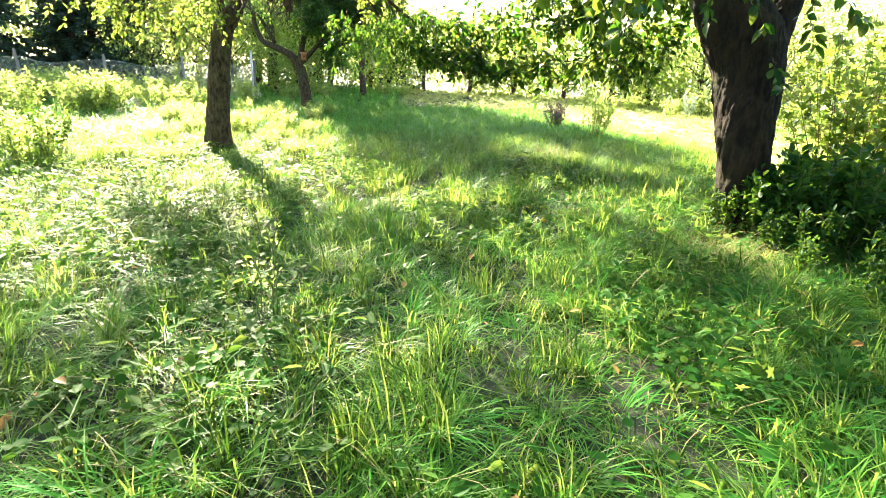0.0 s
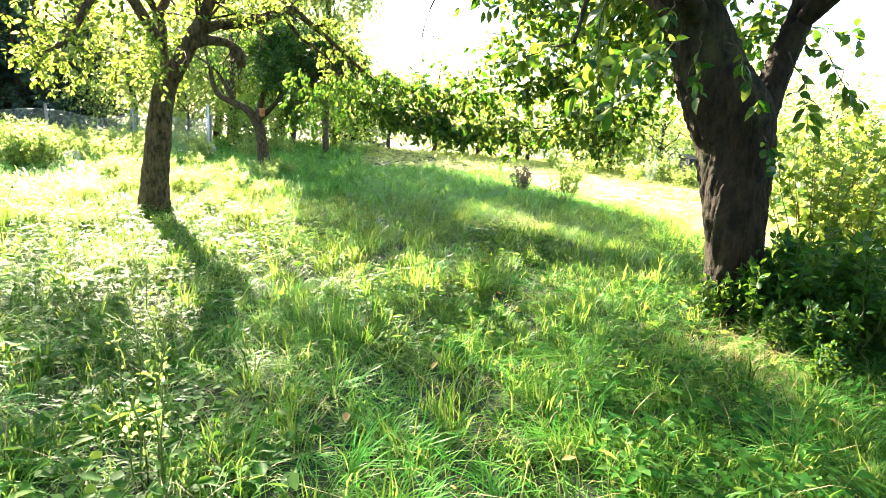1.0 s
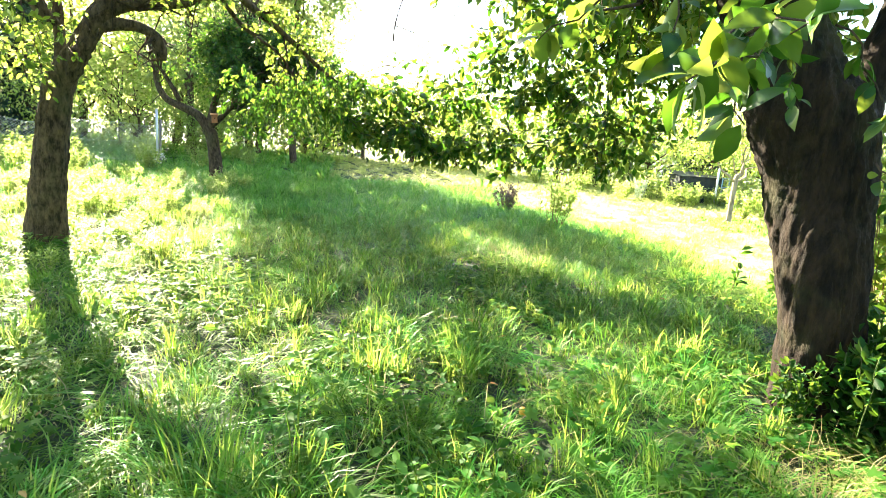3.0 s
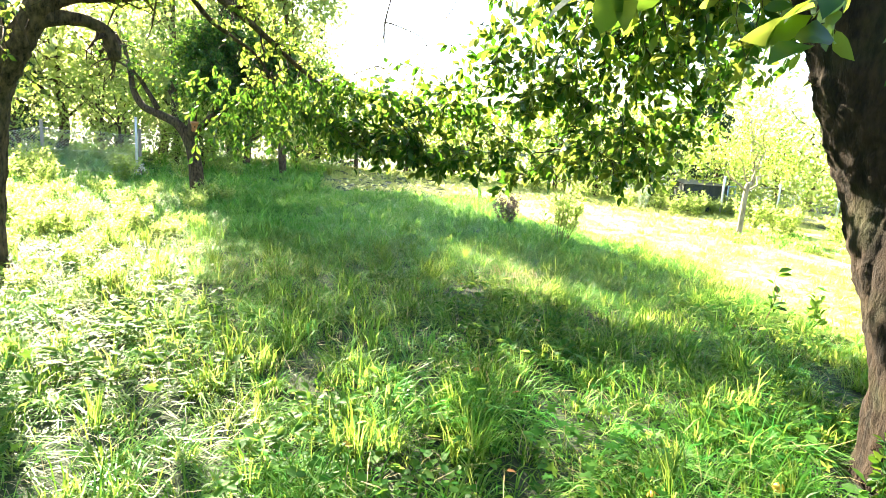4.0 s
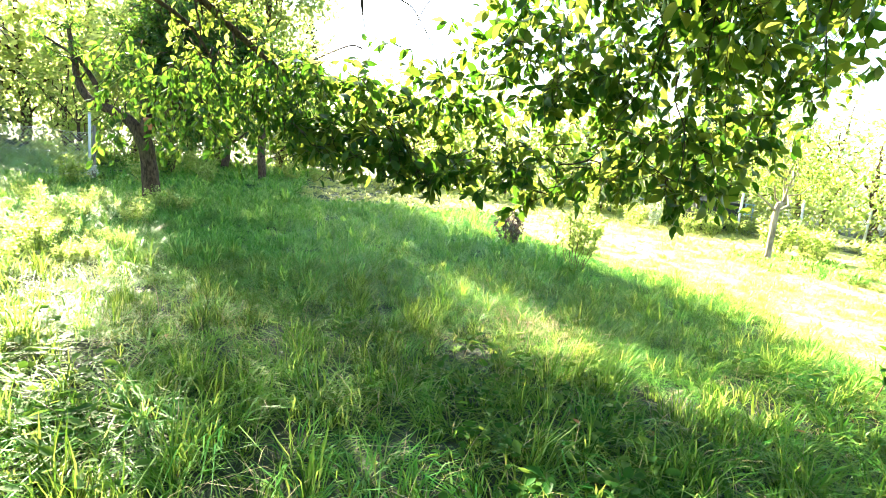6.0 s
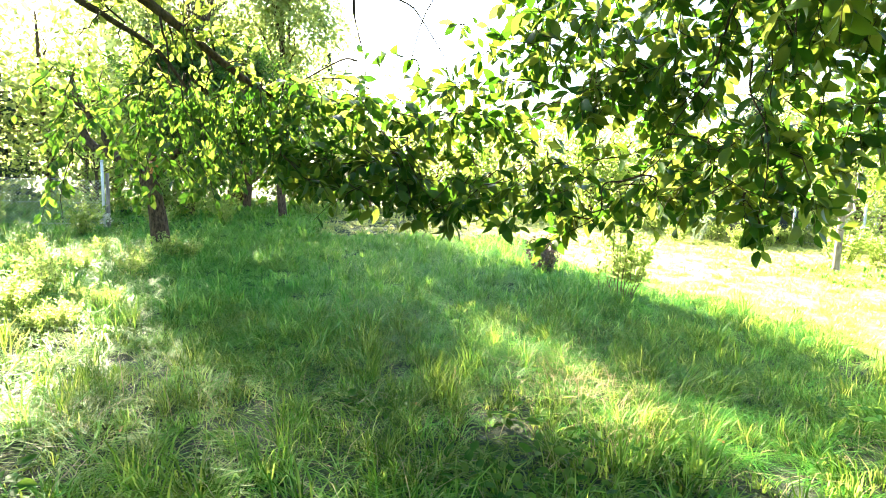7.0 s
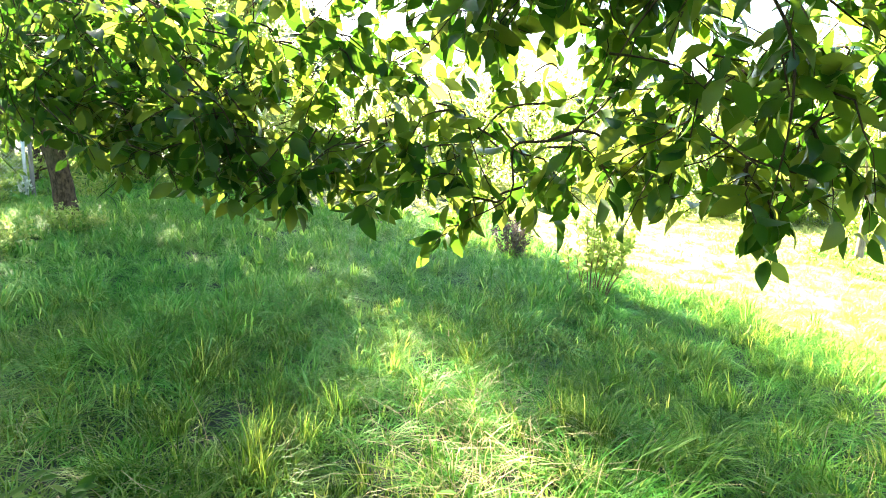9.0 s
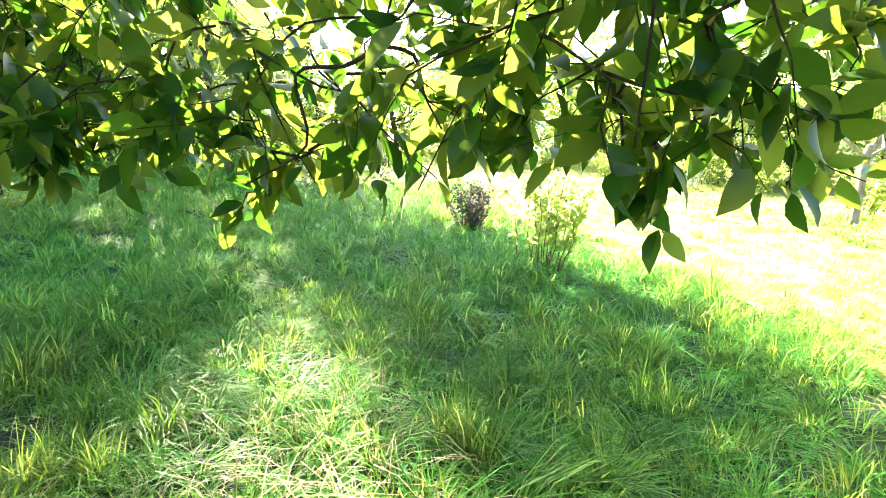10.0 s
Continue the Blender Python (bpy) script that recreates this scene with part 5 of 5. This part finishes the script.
def wire_fence(name, a, b, height, posts, label, post_mat, sag, seed, mesh_mat):
    """Posts, three line wires and a sagging diamond mesh between two points of the plan."""
    g3 = np.random.default_rng(seed)
    fence = thing(name, (0, 0, 0), label, "fence")
    a, b = np.array(a, float), np.array(b, float)
    length = np.linalg.norm(b - a)
    for k in range(posts):
        x, y = a + (b - a) * k / (posts - 1)
        z = float(gz(x, y))
        tilt = g3.normal(0, 0.03, 2)
        part_np("post", tube([(x, y, z - 0.15, 0.04), (x, y, z + 0.2, 0.04), (x + tilt[0], y + tilt[1], z + height + 0.15, 0.036), (x + tilt[0], y + tilt[1], z + height + 0.16, 0.02)], 8, 0.03, k), post_mat, fence)
    def top(u):
        return height - sag * (0.5 + 0.5 * np.sin(u * 1.9 + seed)) * np.abs(np.sin(np.pi * (posts - 1) * u / length))
    u = np.linspace(0, length, int(length * 4))
    for f in (0.12, 0.55, 1.0):
        p = a[None] + (b - a)[None] * (u / length)[:, None]
        part_np("wire", tube(np.column_stack([p, gz(p[:, 0], p[:, 1]) + f * top(u), np.full(len(u), 0.003)]), 4), M_STEEL, fence)
    cell, V, F, n = 0.07, [], [], 0
    for sgn in (1, -1):
        for u0 in np.arange(-height, length + height, cell):
            v = np.linspace(0, 1, 7)
            uu = u0 + sgn * v * height
            ok = (uu >= 0) & (uu <= length)
            if ok.sum() < 2:
                continue
            v, uu = v[ok], uu[ok]
            p = a[None] + (b - a)[None] * (uu / length)[:, None]
            z = gz(p[:, 0], p[:, 1]) + v * top(uu)
            lo = np.column_stack([p, z])
            off = np.array([*(b - a) / length * 0.0034, 0.0034 * -sgn])
            V += [lo - off / 2, lo + off / 2]
            k = len(lo)
            i = np.arange(k - 1)
            F.append(np.stack([n + i, n + i + 1, n + k + i + 1, n + k + i], 1))
            n += 2 * k
    part_np("wire_mesh", (np.concatenate(V), [np.concatenate(F)]), mesh_mat, fence, "slack diamond wire mesh")
    return fence


wire_fence("wire_fence", (-4.95, 18.6), (-14.5, 15.0), 1.1, 6, "sagging old chain-link fence with weathered posts", M_POSTWOOD, 0.22, 3, M_STEEL)
wire_fence("wire_fence", (13.2, 20.0), (17.6, 17.4), 1.2, 4, "chain-link fence in front of bushes", M_STEEL, 0.1, 5, M_RUST)
pole = thing("metal_pole", on(-4.95, 18.4), "slim pale galvanised pole standing in the grass", "pole")
part_np("shaft", tube([(0, 0, -0.2, 0.03), (0, 0, 0.5, 0.03), (0.02, 0, 1.5, 0.03), (0.02, 0, 1.51, 0.02)], 8), M_STEEL, pole)
part_np("cap", tube([(0.02, 0, 1.5, 0.036), (0.02, 0, 1.53, 0.036), (0.02, 0, 1.54, 0.015)], 8), M_STEEL, pole)


def nest_box():
    box = thing("nest_box", (-2.78, 15.5, 1.38), "small orange-brown wooden nest box fixed on the trunk", "nest box", turn=15)
    body = part("body", box_bm(0.12, 0.12, 0.16), M_BOX, box)
    bm = box_bm(0.16, 0.16, 0.02)
    bmesh.ops.rotate(bm, cent=(0, 0, 0), matrix=Matrix.Rotation(radians(14), 3, "X"), verts=bm.verts)
    bmesh.ops.translate(bm, vec=(0, 0, 0.175), verts=bm.verts)
    part("roof", bm, M_BOX, box)
    # solid plug on the body, with the hole's shade as its colour
    hole = tube([(0, -0.064, 0.1, 0.016), (0, -0.05, 0.1, 0.016)], 10)
    part_np("entrance_hole", hole, M_HOLE, body)


nest_box()


def shed():
    s = thing("garden_shed", on(13.1, 20.75), "low dark stained garden shed half hidden by bushes", "shed", turn=-12)
    for k in range(10):
        bm = box_bm(0.148, 0.03, 0.95)
        bmesh.ops.translate(bm, vec=(-0.685 + 0.152 * k, 0.012 * (k % 2), 0), verts=bm.verts)
        part("board", bm, M_SHED, s)
    for x in (-0.79, 0.79):
        bm = box_bm(0.04, 1.2, 0.95)
        bmesh.ops.translate(bm, vec=(x, 0.62, 0), verts=bm.verts)
        part("side_wall", bm, M_SHED, s)
    bm = box_bm(1.58, 0.04, 0.95)
    bmesh.ops.translate(bm, vec=(0, 1.25, 0), verts=bm.verts)
    part("back_wall", bm, M_SHED, s)
    bm = box_bm(1.66, 1.35, 0.04)
    bmesh.ops.rotate(bm, cent=(0, 0, 0), matrix=Matrix.Rotation(radians(5), 3, "X"), verts=bm.verts)
    bmesh.ops.translate(bm, vec=(0, 0.62, 1.0), verts=bm.verts)
    part("roof", bm, M_SHED, s)


shed()
rack = thing("garden_trellis", on(13.9, 20.3), "blue painted tubular garden frame", "frame")
for x in (-0.28, 0.0):
    part_np("upright", tube([(x, 0, -0.1, 0.022), (x, 0, 1.05, 0.022)], 8), M_BLUE, rack)
for z in (0.7, 1.02):
    part_np("crossbar", tube([(-0.3, 0, z, 0.018), (0.02, 0, z, 0.018)], 8), M_BLUE, rack)


def stone(place, sx, sy, sz, seed):
    bm = bmesh.new()
    bmesh.ops.create_icosphere(bm, subdivisions=2, radius=0.5)
    for v in bm.verts:
        q = 1 + 0.25 * noise.noise(v.co * 2.2 + Vector((seed, 0, 0)))
        v.co = Vector((v.co.x * sx, v.co.y * sy, max(v.co.z, -0.2) * sz)) * q
    ob = part("stone", bm, M_SHEET)
    ob.matrix_basis = pose(*place, 0, 0, 40 * seed)
    tagged(ob, label="pale sunlit stone slab lying in the grass", category="stone", group="stones by the fence")


for k, (x, y, s) in enumerate([(-7.6, 14.8, 0.7), (-7.0, 14.9, 0.5), (-8.3, 14.6, 0.6), (-6.5, 15.0, 0.4)]):
    stone(on(x, y, 0.08), s, 0.4, 0.35, k)


def fallen_apple(place, seed):
    """A windfall apple: pressed in at both ends, with its stalk."""
    bm = bmesh.new()
    bmesh.ops.create_uvsphere(bm, u_segments=14, v_segments=10, radius=0.028)
    for v in bm.verts:
        r = math.hypot(v.co.x, v.co.y)
        v.co.z -= math.copysign(0.012 * math.exp(-(r / 0.012) ** 2), v.co.z)
    for f in bm.faces:
        f.smooth = True
    apple = part("windfall_apple", bm, M_FRUIT)
    apple.matrix_basis = pose(*place, 40 + 30 * seed, 20, 70 * seed)
    tagged(apple, label="small orange-yellow windfall apple lying in the grass", category="apple", group="windfall apples")
    part_np("stalk", tube([(0, 0, 0.02, 0.0015), (0.002, 0, 0.045, 0.0012)], 5), M_TWIG, apple)


M_FRUIT = plain_mat("ripe apple skin", (0.55, 0.2, 0.03), (0.7, 0.42, 0.06), 25.0, 0.35, 0.0, 0.05)
for k, (x, y) in enumerate([(1.86, 5.15), (1.32, 5.05), (2.55, 5.17)]):
    fallen_apple(on(x, y, 0.07), k)

leafy_clump("white_flower_clump", on(-4.75, 18.1), "small white flower heads at the pole's foot", "flowers", 0.6, 0.22, 7, "round", 0.05, 0.06, M_PETAL, M_STEM, 120, up=0.5, bare=0.6)
cord = thing("hanging_cord", (-2.12, 8.62, 2.3), "thin dark cord hanging from the apple tree's limb", "cord")
part_np("cord_line", tube([(0.0, 0.0, 0.78, 0.006), (-0.005, 0.0, 0.4, 0.006), (-0.01, 0.0, 0.0, 0.006)], 6), M_TWIG, cord)
